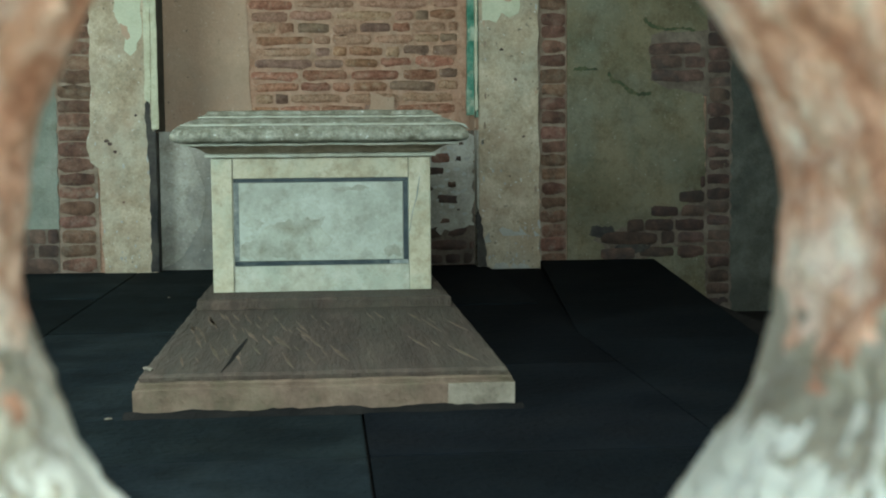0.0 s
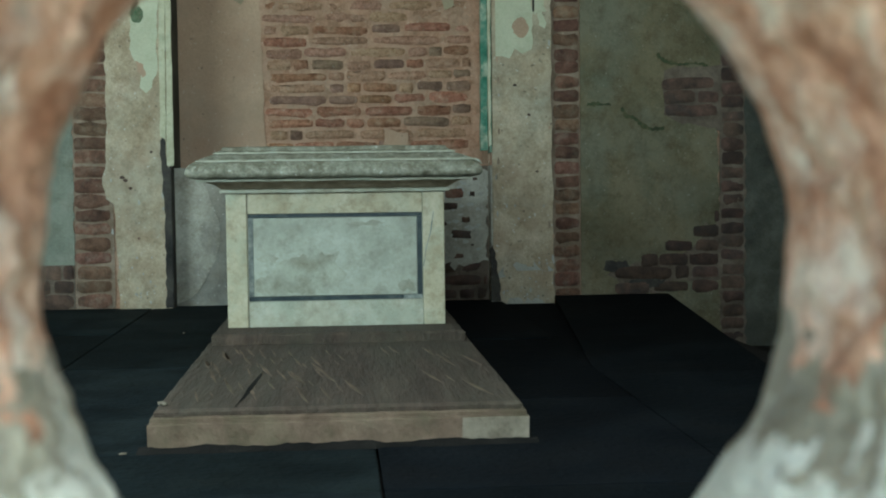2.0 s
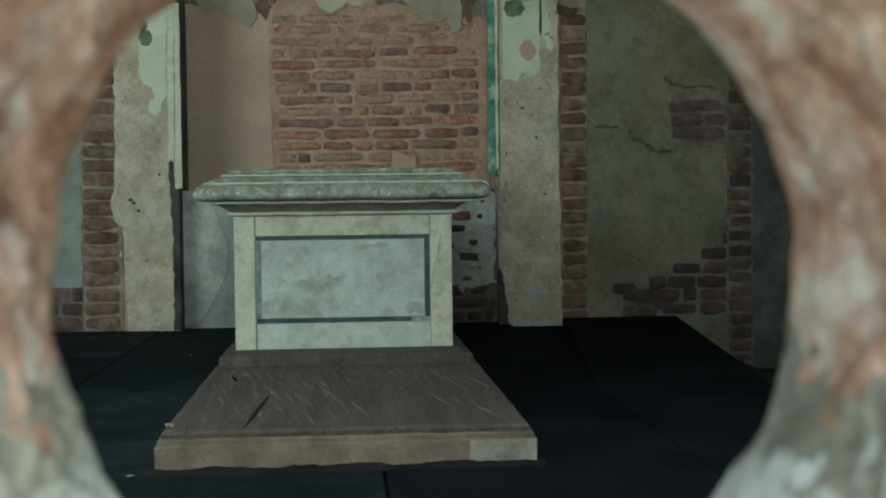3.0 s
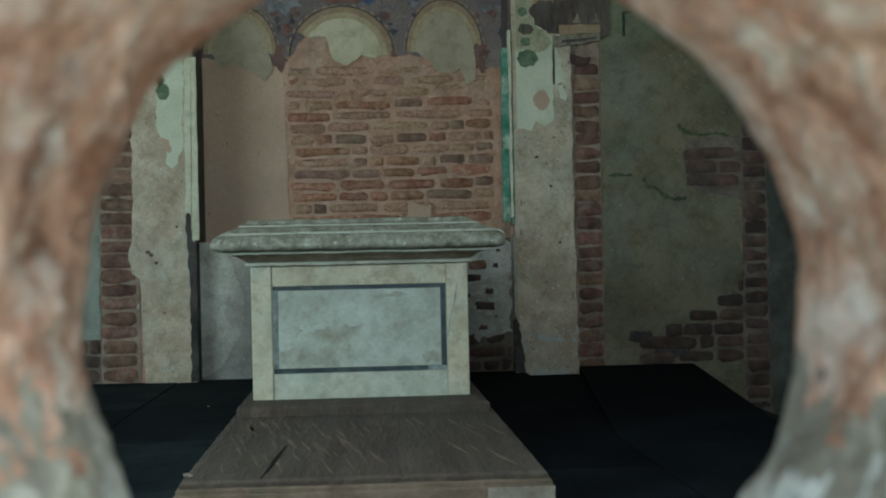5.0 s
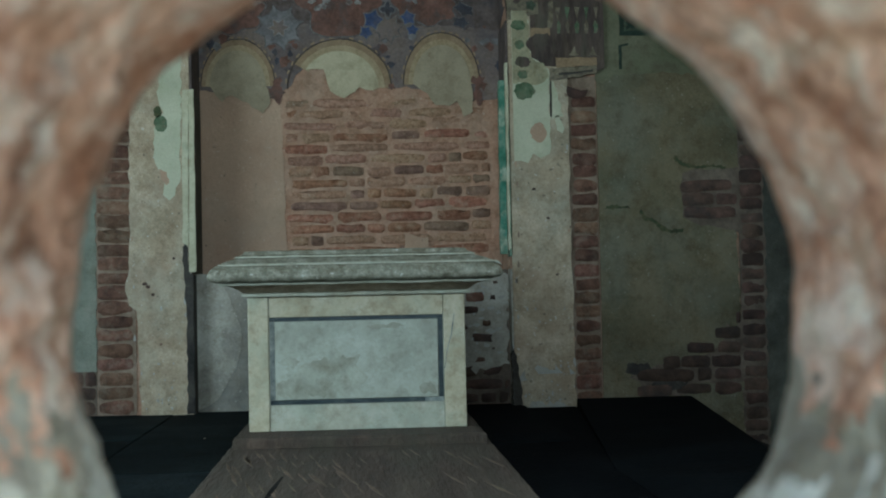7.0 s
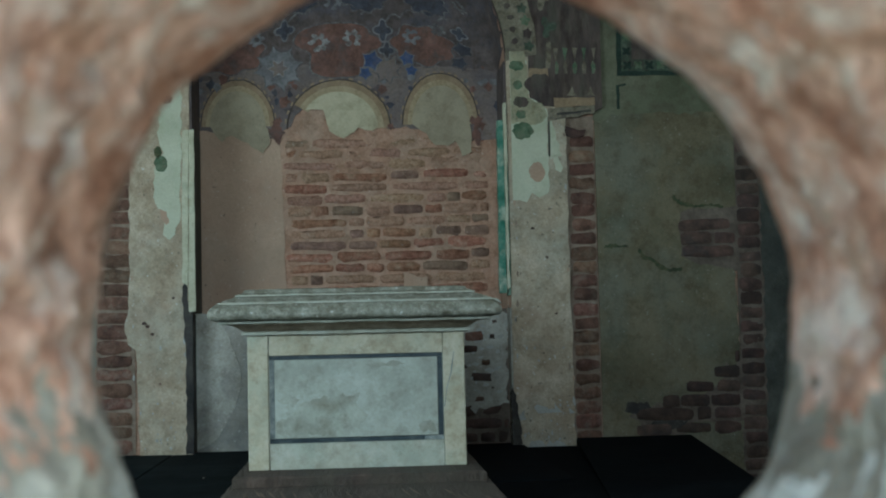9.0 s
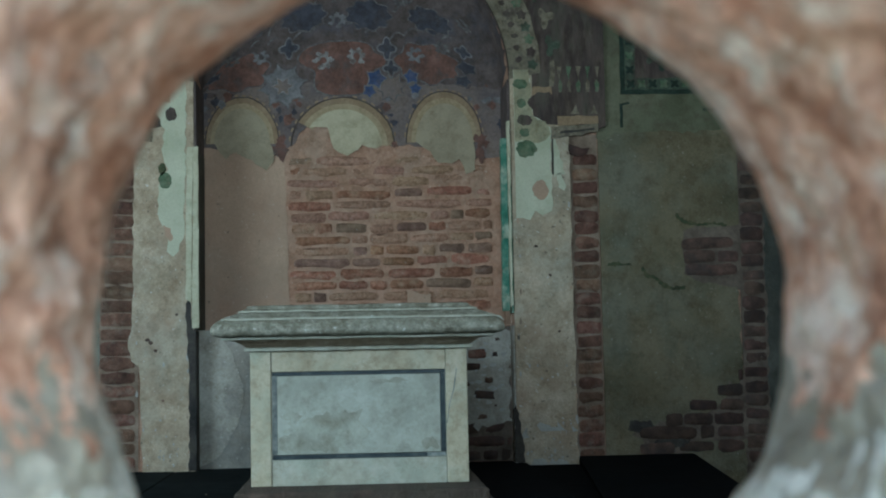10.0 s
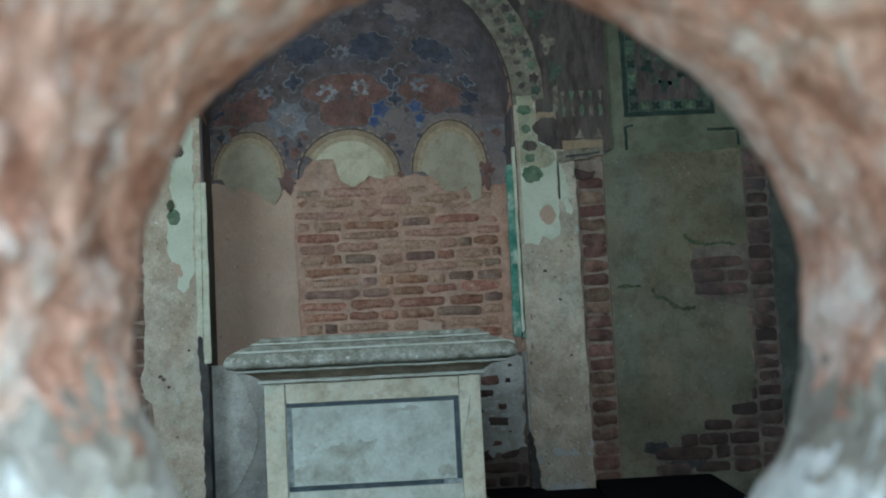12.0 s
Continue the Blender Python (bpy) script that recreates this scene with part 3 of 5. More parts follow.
for i in range(34):
    x = nicks.choice((-1.10, -0.835, 0.835, 1.112)) + nicks.uniform(-0.012, 0.012)
    z, r = nicks.uniform(0.08, 1.6), nicks.uniform(0.004, 0.010)
    sheet("chipped_edge", blob(x, z, r * 0.8, r * nicks.uniform(1.0, 2.6), 9, 0.4, i), YW - 0.0008, YW + 0.01, nicks.choice((M_MORTAR_BUFF, M_PLASTER_BROWN, M_PLASTER_SALT)), 0, 1)
sheet("damp_patch", [(0.82, 0.0), (1.115, 0.0), (1.10, 0.17), (1.06, 0.13), (1.02, 0.22), (0.98, 0.15), (0.93, 0.20), (0.90, 0.12), (0.85, 0.18), (0.83, 0.10)], YW - 0.0006, YW + 0.01, M_PLASTER_SALT, 0.026, 0.018, 13)
for i, (x, z, r) in enumerate(((-1.045, 0.655, 0.009), (-1.005, 0.60, 0.008), (-1.03, 0.64, 0.008), (0.93, 1.10, 0.008), (1.0, 0.95, 0.007), (1.04, 0.66, 0.006), (-0.90, 0.78, 0.006), (-0.97, 0.35, 0.006))):
    sheet("pit", blob(x, z, r * 1.3, r, 9, 0.3, i), YW - 0.0006, YW + 0.01, M_BRICK_DARK, 0, 1)
# flakes of painted plaster on the pilasters
sheet("paint_flake", [(0.832, 1.245), (0.90, 1.235), (0.935, 1.29), (0.97, 1.255), (1.02, 1.28), (1.022, 1.72), (0.93, 1.78), (0.91, 2.02), (0.832, 2.02)], YW - 0.0020, YW + 0.01, M_FLAKE, 0.008, 0.03, 14, keep=(7, 8))
sheet("paint_flake", [(0.834, 1.64), (0.90, 1.655), (0.96, 1.63), (1.018, 1.68), (1.018, 1.72), (0.93, 1.78), (0.908, 2.02), (0.834, 2.02)], YW - 0.0023, YW + 0.01, M_CREAM_AGED, 0.010, 0.03, 25, keep=(6, 7))
sheet("paint_flake", [(1.03, 1.46), (1.09, 1.47), (1.07, 1.56), (1.03, 1.68)], YW - 0.0020, YW + 0.01, M_FLAKE, 0.006, 0.03, 15)
sheet("paint_flake", [(1.055, 1.40), (1.085, 1.385), (1.095, 1.41), (1.065, 1.48), (1.045, 1.47)], YW - 0.0020, YW + 0.01, M_FLAKE, 0.004, 0.02, 16)
sheet("paint_flake", [(-0.917, 1.072), (-0.892, 1.10), (-0.886, 1.145), (-0.862, 1.16), (-0.856, 1.40), (-0.848, 1.98), (-0.99, 1.98), (-1.0, 1.80), (-0.955, 1.72), (-0.97, 1.62), (-0.945, 1.52), (-0.985, 1.46), (-0.99, 1.30), (-0.97, 1.225), (-0.925, 1.20), (-0.935, 1.15), (-0.948, 1.10)], YW - 0.0020, YW + 0.01, M_FLAKE, 0.007, 0.03, 17, keep=(5, 6))
sheet("bare_patch", [(-0.965, 1.235), (-0.93, 1.215), (-0.915, 1.16), (-0.93, 1.15), (-0.955, 1.18)], YW - 0.0026, YW + 0.01, M_PLASTER_BROWN, 0.004, 0.015, 24)

# painted frieze over the pilasters and the east bay
for sgn in (1, -1):
    def fx(pts):
        return [(sgn * x, z) for x, z in pts]
    sheet("painted_panel", fx([(0.93, 1.74), (1.27, 1.70), (1.31, 1.72), (1.31, 2.75), (0.5, 2.75), (0.62, 2.52), (0.80, 2.30), (0.86, 2.02), (0.93, 2.02)]), YW - 0.0012, YW + 0.0295, M_BROWN, 0.006, 0.04, 18, keep=(2, 3))
    sheet("painted_ledge", fx([(1.02, 1.655), (1.27, 1.69), (1.27, 1.735), (1.02, 1.72)]), YW - 0.0048, YW + 0.01, M_CREAM_FADED, 0.006, 0.03, 19)
    sheet("painted_band", fx([(1.06, 1.725), (1.27, 1.735), (1.27, 1.775), (1.06, 1.775)]), YW - 0.0032, YW + 0.01, M_OCHRE, 0.003, 0.03, 20)
    for k in range(2):
        sheet("painted_leaf", fx([(1.125 + 0.095 * k, 1.785), (1.18 + 0.095 * k, 1.785), (1.165 + 0.095 * k, 1.80), (1.155 + 0.095 * k, 1.835), (1.14 + 0.095 * k, 1.80)]), YW - 0.0020, YW + 0.01, M_CREAM_FADED, 0.003, 0.02, 21 + k)
    for k in range(5):
        sheet("painted_leaf", fx([(1.06 + 0.05 * k, 2.035), (1.085 + 0.05 * k, 2.035), (1.078 + 0.05 * k, 2.0), (1.072 + 0.05 * k, 1.965), (1.066 + 0.05 * k, 2.0)]), YW - 0.0024, YW + 0.01, M_GREEN if k % 2 else M_CREAM_FADED, 0.003, 0.03, 30 + k)
    for k in range(5):
        sheet("painted_leaf", fx([(1.068 + 0.048 * k, 1.90), (1.084 + 0.048 * k, 1.90), (1.086 + 0.048 * k, 1.945), (1.076 + 0.048 * k, 1.968), (1.066 + 0.048 * k, 1.945)]), YW - 0.0024, YW + 0.01, M_CREAM_FADED if k % 2 else M_GREEN, 0.003, 0.02, 130 + k)
    sheet("painted_band", fx([(0.93, 1.86), (1.03, 1.86), (1.03, 1.93), (0.93, 1.93)]), YW - 0.0024, YW + 0.01, M_OCHRE, 0.004, 0.03, 36)
    sheet("painted_band", fx([(1.02, 1.93), (1.045, 1.93), (1.05, 2.08), (1.025, 2.06)]), YW - 0.0028, YW + 0.01, M_CREAM_FADED, 0.004, 0.03, 37)
    # border of leaves that follows the arch
    sheet("painted_border", fx([((HALF + 0.004) * math.cos(a), SPRING + (HALF + 0.004) * math.sin(a)) for a in (math.pi / 2 * i / 20 for i in range(21))] + [((HALF + 0.165) * math.cos(a), SPRING + 0.03 + (HALF + 0.165) * math.sin(a)) for a in (math.pi / 2 * i / 20 for i in range(20, -1, -1))]), YW - 0.0018, YW + 0.0295, M_CREAM_FADED, 0.004, 0.04, 40, keep=tuple(range(20)))
    for i in range(21):
        a = 0.05 + i * 0.072
        r = HALF + 0.125
        sheet("painted_leaf", fx(lobed(r * math.cos(a), SPRING + 0.03 + r * math.sin(a), 0.024, 5, 0.22, 1, a, 20)), YW - 0.0030, YW, (M_GREEN_PANEL, M_BROWN, M_GREEN)[i % 3], 0.002, 0.01, i)
        r = HALF + 0.055
        sheet("painted_leaf", fx(blob(r * math.cos(a + 0.036), SPRING + 0.03 + r * math.sin(a + 0.036), 0.018, 0.015, 10, 0.3, i + 50)), YW - 0.0030, YW, M_BROWN, 0, 1)
        if i % 2:
            r = HALF + 0.235
            sheet("painted_leaf", fx(lobed(r * math.cos(a), SPRING + 0.05 + r * math.sin(a), 0.034, 3, 0.45, 1.3, a, 24)), YW - 0.0022, YW, M_GREEN_PANEL if i % 4 == 1 else M_CREAM_FADED, 0.003, 0.015, i)
# leaves on the pilaster flake
for i, (x, z, rx, rz, m) in enumerate([(0.893, 1.605, 0.052, 0.044, M_GREEN), (0.885, 1.69, 0.026, 0.024, M_GREEN), (0.885, 1.755, 0.040, 0.028, M_BROWN), (0.872, 1.845, 0.024, 0.024, M_GREEN), (0.868, 1.945, 0.038, 0.026, M_GREEN), (0.985, 1.845, 0.075, 0.06, M_BROWN),
                                       (0.96, 1.39, 0.04, 0.05, M_PLASTER_BROWN), (-0.955, 1.46, 0.032, 0.045, M_GREEN), (-0.925, 1.80, 0.03, 0.035, M_BROWN), (-0.97, 1.52, 0.02, 0.03, M_ALGAE_SHADE)]):
    sheet("painted_leaf", blob(x, z, rx, rz, 22, 0.14, i), YW - 0.0026, YW, m, 0, 1)
sheet("groove", [(1.022, 1.47), (1.032, 1.47), (1.034, 1.68), (1.024, 1.70)], YW - 0.0026, YW, M_MOULD_SHADE, 0.001, 0.05, 58)
sheet("groove", [(1.07, 1.683), (1.25, 1.70), (1.25, 1.71), (1.07, 1.695)], YW - 0.0054, YW, M_MOULD_SHADE, 0.002, 0.04, 59)
sheet("broken_corbel", [(1.05, 1.655), (1.12, 1.62), (1.22, 1.61), (1.21, 1.57), (1.15, 1.56), (1.11, 1.59)], YW + 0.006, YW + 0.03, M_BRICK_DARK, 0.008, 0.03, 57)
# darker mortar behind the east bricks, with the falloff of light in it
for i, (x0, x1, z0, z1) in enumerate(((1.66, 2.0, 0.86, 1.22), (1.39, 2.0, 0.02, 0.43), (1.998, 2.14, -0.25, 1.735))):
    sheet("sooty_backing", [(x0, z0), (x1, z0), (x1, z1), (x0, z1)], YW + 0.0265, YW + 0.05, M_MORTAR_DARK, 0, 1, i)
YE = YW + 0.018
# framed green panel in the east bay, with its borders
sheet("painted_panel", [(1.265, 1.66), (1.30, 1.64), (1.36, 1.685), (1.55, 1.70), (1.75, 1.685), (1.94, 1.705), (3.2, 1.70), (3.2, 2.75), (1.265, 2.75)], YE - 0.0005, YE + 0.012, M_PAINT_GREEN, 0.010, 0.03, 60, keep=(6, 7, 8))
sheet("painted_panel", [(1.395, 1.89), (1.88, 1.89), (1.88, 2.60), (1.395, 2.60)], YE - 0.0008, YE, M_GREEN_DARK, 0.003, 0.05, 61)
sheet("painted_panel", [(1.42, 1.915), (1.855, 1.915), (1.855, 2.575), (1.42, 2.575)], YE - 0.0011, YE, M_GREEN_PANEL, 0.003, 0.05, 62)
sheet("painted_panel", [(1.475, 1.975), (1.80, 1.975), (1.80, 2.515), (1.475, 2.515)], YE - 0.0014, YE, M_BROWN, 0.004, 0.05, 63)
for i in range(7):
    sheet("painted_leaf", lobed(1.452 + 0.058 * i, 1.945, 0.021, 4, 0.35, 1.0, 0.8, 20), YE - 0.0018, YE, M_GREEN if i % 2 else M_GREEN_DARK, 0.002, 0.01, i)
    sheet("painted_leaf", lobed(1.448, 2.02 + 0.075 * i, 0.021, 4, 0.35, 1.0, 0.8, 20), YE - 0.0018, YE, M_GREEN if i % 2 else M_GREEN_DARK, 0.002, 0.01, i + 9)
for i in range(11):
    a = 2 * math.pi * i / 11
    sheet("painted_leaf", lobed(1.637 + 0.105 * math.cos(a), 2.19 + 0.14 * math.sin(a), 0.030, 3, 0.4, 1, a, 20), YE - 0.0019, YE, M_GREEN_PANEL if i % 2 else M_GREEN_DARK, 0.002, 0.01, i)
sheet("painted_leaf", lobed(1.637, 2.19, 0.055, 6, 0.3, 1, 0, 30), YE - 0.0021, YE, M_GREEN_PANEL, 0.002, 0.01, 3)
sheet("painted_band", [(1.39, 1.715), (1.405, 1.715), (1.405, 1.83), (1.44, 1.84), (1.44, 1.85), (1.39, 1.84)], YE - 0.0018, YE, M_GREEN_DARK, 0.002, 0.03, 64)
sheet("painted_band", [(1.83, 1.80), (1.985, 1.80), (1.985, 1.72), (2.0, 1.72), (2.0, 1.815), (1.83, 1.815)], YE - 0.0018, YE, M_GREEN_DARK, 0.002, 0.03, 65)
# cracks, a shadow line and dark blotches on the east bay's plaster
for i, pts in enumerate(([(1.30, 0.995), (1.33, 0.990), (1.37, 0.996), (1.43, 0.992), (1.425, 1.004), (1.38, 1.008), (1.35, 1.015), (1.31, 1.008)],
                         [(1.475, 0.975), (1.50, 0.935), (1.535, 0.922), (1.56, 0.905), (1.60, 0.87), (1.65, 0.860), (1.70, 0.870), (1.705, 0.885), (1.66, 0.885), (1.645, 0.875), (1.615, 0.895), (1.56, 0.93), (1.51, 0.955), (1.485, 0.99)],
                         # painted shadow line of the plaster's edge, over the brick gap
                         [(1.66, 1.25), (1.70, 1.212), (1.78, 1.195), (1.86, 1.20), (1.935, 1.19), (1.935, 1.203), (1.86, 1.213), (1.78, 1.21), (1.71, 1.228), (1.668, 1.265)],
                         [(1.38, 0.15), (1.44, 0.135), (1.52, 0.165), (1.50, 0.195), (1.45, 0.19), (1.40, 0.20)], [(1.50, 0.06), (1.58, 0.045), (1.68, 0.06), (1.71, 0.09), (1.60, 0.105), (1.53, 0.095)])):
    sheet("crack", pts, YW + 0.0175, YW + 0.025, M_ALGAE_SHADE if i < 3 else M_MOULD_SHADE, 0.005, 0.010, 70 + i)

# fresco of the niche: ragged lower edge, three lunettes, medallions, stars and flowers
low = [(-HALF + 0.01, 1.68), (-0.62, 1.66), (-0.45, 1.66), (-0.40, 1.63), (-0.34, 1.68), (-0.25, 1.80), (-0.12, 1.80), (-0.09, 1.70), (0.10, 1.72), (0.15, 1.70), (0.24, 1.675), (0.30, 1.69), (0.45, 1.65), (0.60, 1.62), (0.70, 1.60), (HALF - 0.01, 1.62)]
sheet("fresco_ground", low + [(HALF - 0.01, SPRING + 0.02), (-HALF + 0.01, SPRING + 0.02)], YB - 0.001, YB + 0.012, M_FRESCO_MAUVE, 0.01, 0.03, 80, keep=(15, 16, 17))


def lunette(cx, base, rx, rz, tail, field, stop=18):
    def arc(k, n=18):
        return [(cx + rx * k * math.cos(math.pi * i / n), base + rz * k * math.sin(math.pi * i / n)) for i in range(n + 1)]
    band("lunette_outline", arc(1.05), arc(1.02), 0.006, M_BROWN, wall_north, False)
    for i in range(0, 34, 2):
        a, c = math.pi * i / 34, math.pi * (i + 0.9) / 34
        band("lunette_dash", [(cx + rx * 1.09 * math.cos(a), base + rz * 1.09 * math.sin(a)), (cx + rx * 1.09 * math.cos(c), base + rz * 1.09 * math.sin(c))],
             [(cx + rx * 1.055 * math.cos(a), base + rz * 1.055 * math.sin(a)), (cx + rx * 1.055 * math.cos(c), base + rz * 1.055 * math.sin(c))], 0.006, M_OCHRE, wall_north, False)
    band("lunette_border", arc(1.02)[:stop + 1], arc(0.89)[:stop + 1], 0.0065, M_OCHRE, wall_north, False)
    band("lunette_border", arc(0.90)[:stop + 1], arc(0.70)[:stop + 1], 0.0075, M_OCHRE_PALE, wall_north, False)
    paint("lunette_field", jagged(arc(0.78)[:stop + 1] + tail, 0.006, 0.03, int(abs(cx) * 100), keep=tuple(range(stop))), 0.0085, field, wall_north, True)


lunette(-0.597, 1.70, 0.19, 0.245, [(-0.74, 1.69), (-0.684, 1.62), (-0.63, 1.655), (-0.547, 1.605), (-0.47, 1.555), (-0.43, 1.605), (-0.435, 1.68)], M_LUNETTE)
lunette(-0.057, 1.685, 0.268, 0.255, [(-0.19, 1.79), (-0.136, 1.785), (-0.105, 1.67), (-0.03, 1.625), (0.046, 1.69), (0.123, 1.665)], M_LUNETTE_BRIGHT, 15)
lunette(0.492, 1.70, 0.20, 0.270, [(0.345, 1.69), (0.411, 1.645), (0.457, 1.586), (0.533, 1.577), (0.573, 1.608), (0.603, 1.524), (0.652, 1.545), (0.655, 1.66)], M_LUNETTE)
for i, (x, z, r) in enumerate([(-0.392, 1.665, 0.036), (-0.385, 1.72, 0.022), (0.69, 1.70, 0.034), (0.685, 1.63, 0.03), (0.222, 1.69, 0.015)]):
    paint("fresco_patch", blob(x, z, r, r * 1.3, 18, 0.5, i), 0.007 + 0.003 * i, M_RUST, wall_north)
# blue-grey blotches that are left of the ground between the lunettes
blot = random.Random(17)
for x, z in ((-0.37, 1.89), (0.205, 1.90), (-0.77, 1.93), (0.74, 1.92)):
    for k in range(9):
        r = blot.uniform(0.012, 0.032)
        paint("fresco_patch", blob(x + blot.gauss(0, 0.05), z + blot.gauss(0, 0.045), r, r * blot.uniform(0.6, 1.3), 11, 0.4, k), 0.004 + 0.0006 * k, blot.choice((M_PALE_BLUE, M_BLUE_DARK, M_FRESCO_BASE, M_RUST)), wall_north)

band("fresco_ground", [(-HALF + 0.03 + 1.56 * i / 60, 2.03 + 0.03 * noise.noise(Vector((i * 0.35, 0, 0)))) for i in range(61)], [(-HALF + 0.03 + 1.56 * i / 60, 1.968) for i in range(61)], 0.0, M_FRESCO_MAUVE, None, False)


def rounded(pts, n=4):
    """A closed, smooth outline through the points."""
    out = []
    for i in range(len(pts)):
        p0, p1, p2, p3 = (Vector(pts[(i + k - 1) % len(pts)]) for k in range(4))
        for j in range(n):
            f = j / n
            q = 0.5 * (2 * p1 + (p2 - p0) * f + (2 * p0 - 5 * p1 + 4 * p2 - p3) * f * f + (3 * p1 - p0 - 3 * p2 + p3) * f ** 3)
            out.append((q.x, q.y))
    return out


def grown(outline, k):
    cx, cz = sum(p[0] for p in outline) / len(outline), sum(p[1] for p in outline) / len(outline)
    return [(cx + (x - cx) * (1 + k / max(0.02, math.hypot(x - cx, z - cz))), cz + (z - cz) * (1 + k / max(0.02, math.hypot(x - cx, z - cz)))) for x, z in outline]


def cartouche(outline, mat, off=0.006, line=0.009, line_mat=None):
    """A painted field with a pale outline round it."""
    band("cartouche_outline", grown(outline, line), outline, off + 0.001, line_mat or M_LINE)
    return paint("cartouche", outline, off, mat)


def spiked(x, s, r, points=8, inner=0.62, turn=0.0):
    out = []
    for i in range(points * 2):
        a, k = turn + math.pi * i / points, r * (1.0 if i % 2 == 0 else inner)
        for d, q in ((-0.25, 0.80), (0.0, 1.0), (0.25, 0.80)) if i % 2 == 0 else ((0.0, 1.0),):
            out.append((x + k * q * math.cos(a + d * math.pi / points), s + k * q * math.sin(a + d * math.pi / points)))
    return out


def palmette(x, s, r, mat=M_WHITE, turn=-math.pi / 2):
    """A white flower like an open horseshoe, with petals round a dark eye."""
    arc = [turn + 0.55 + (2 * math.pi - 1.1) * i / 16 for i in range(17)]
    band("flower_ring", [(x + 0.66 * r * math.cos(a), s + 0.66 * r * math.sin(a)) for a in arc], [(x + 0.34 * r * math.cos(a), s + 0.34 * r * math.sin(a)) for a in arc], 0.010, mat, None, False)
    for k in range(6):
        a = turn + 0.62 + (2 * math.pi - 1.24) * k / 5
        paint("petal", blob(x + 0.74 * r * math.cos(a), s + 0.74 * r * math.sin(a), r * 0.30, r * 0.26, 9, 0.4, k), 0.011, mat)


MID = rounded([(-0.19, 1.99), (-0.12, 1.965), (0.0, 1.965), (0.075, 1.99), (0.085, 2.05), (0.12, 2.10), (0.17, 2.12), (0.175, 2.165), (0.12, 2.19), (0.08, 2.235), (-0.05, 2.25), (-0.18, 2.24), (-0.26, 2.21), (-0.29, 2.16), (-0.25, 2.12), (-0.20, 2.09), (-0.205, 2.03)])
cartouche(MID, M_RUST)
cartouche(lobed(0.405, 2.15, 0.165, 7, 0.10, 0.72, 0.4), M_RUST)
cartouche(lobed(-0.625, 2.13, 0.165, 7, 0.10, 0.80, 0.2), M_RUST)
cartouche(spiked(-0.376, 2.02, 0.135, 8, 0.66, 0.2), M_PALE_BLUE, 0.009, 0.008, M_LINE)
cartouche(spiked(-0.376, 2.015, 0.055, 6, 0.5), M_FRESCO_MAUVE, 0.0115, 0.006, M_WHITE)
cartouche(spiked(0.207, 2.005, 0.085, 8, 0.6, 0.2), M_FRESCO_MAUVE, 0.0085, 0.008, M_LINE)
for i, (x, z, r) in enumerate(((0.127, 2.05, 0.056), (0.317, 2.065, 0.043), (0.088, 1.982, 0.036), (0.338, 1.995, 0.034), (0.62, 2.17, 0.060), (0.60, 2.06, 0.05), (-0.75, 2.17, 0.05))):
    cartouche(spiked(x, z, r, 5, 0.62, 0.5 * i), M_BLUE if i < 4 else M_BLUE_DARK, 0.0125, 0.007, M_PALE_BLUE if i < 4 else M_LINE)
for x, z, r in ((0.187, 2.215, 0.036), (-0.341, 2.235, 0.036), (0.207, 2.105, 0.028), (0.60, 2.29, 0.03)):
    cartouche(lobed(x, z, r, 4, 0.32, 1.2), M_BLUE_DARK, 0.0085, 0.011, M_PALE_BLUE)
for x, z, r, m in ((-0.157, 2.15, 0.054, M_WHITE), (0.022, 2.168, 0.050, M_WHITE), (0.341, 2.195, 0.048, M_PALE_BLUE), (-0.491, 2.21, 0.045, M_PALE_BLUE), (-0.641, 2.25, 0.045, M_LINE), (0.486, 2.27, 0.045, M_LINE), (-0.077, 2.37, 0.048, M_PALE_BLUE)):
    palmette(x, z, r, m, -1.57 + 6 * x)
for x, z, r in ((0.09, 2.40, 0.115), (-0.26, 2.41, 0.115), (0.42, 2.43, 0.11), (-0.58, 2.43, 0.11)):
    cartouche(lobed(x, z, r, 9, 0.10, 0.72), M_BLUE_DARK, 0.006, 0.008, M_LINE)
for k, x in enumerate((-0.45, -0.085, 0.26, 0.60, -0.26, 0.10)):
    palmette(x, 2.52 if k < 4 else 2.62, 0.045, M_LINE, 0.8 * k)
for x, z in ((-0.085, 2.66), (0.26, 2.66), (-0.42, 2.66)):
    cartouche(lobed(x, z, 0.09, 7, 0.12, 0.7), M_FRESCO_MAUVE, 0.006, 0.008, M_LINE)
# scalloped pale lines that link the fields
for k, (x0, s0, x1, s1, bow) in enumerate([(-0.55, 2.30, -0.36, 2.27, 0.04), (-0.32, 2.28, -0.12, 2.34, 0.03), (-0.03, 2.34, 0.17, 2.26, 0.03), (0.20, 2.26, 0.36, 2.34, 0.03), (0.38, 2.34, 0.58, 2.32, 0.04), (-0.45, 2.34, -0.36, 2.48, 0.03), (-0.20, 2.48, -0.02, 2.60, 0.04), (0.20, 2.45, 0.34, 2.58, -0.04), (-0.72, 2.24, -0.60, 2.33, 0.03)]):
    path = [(x0 + f * (x1 - x0), s0 + f * (s1 - s0) + bow * abs(math.sin(2 * math.pi * f))) for f in (i / 16 for i in range(17))]
    band("stem", [(x - 0.003, s + 0.005) for x, s in path], [(x + 0.003, s - 0.005) for x, s in path], 0.0075, M_LINE, None, False)

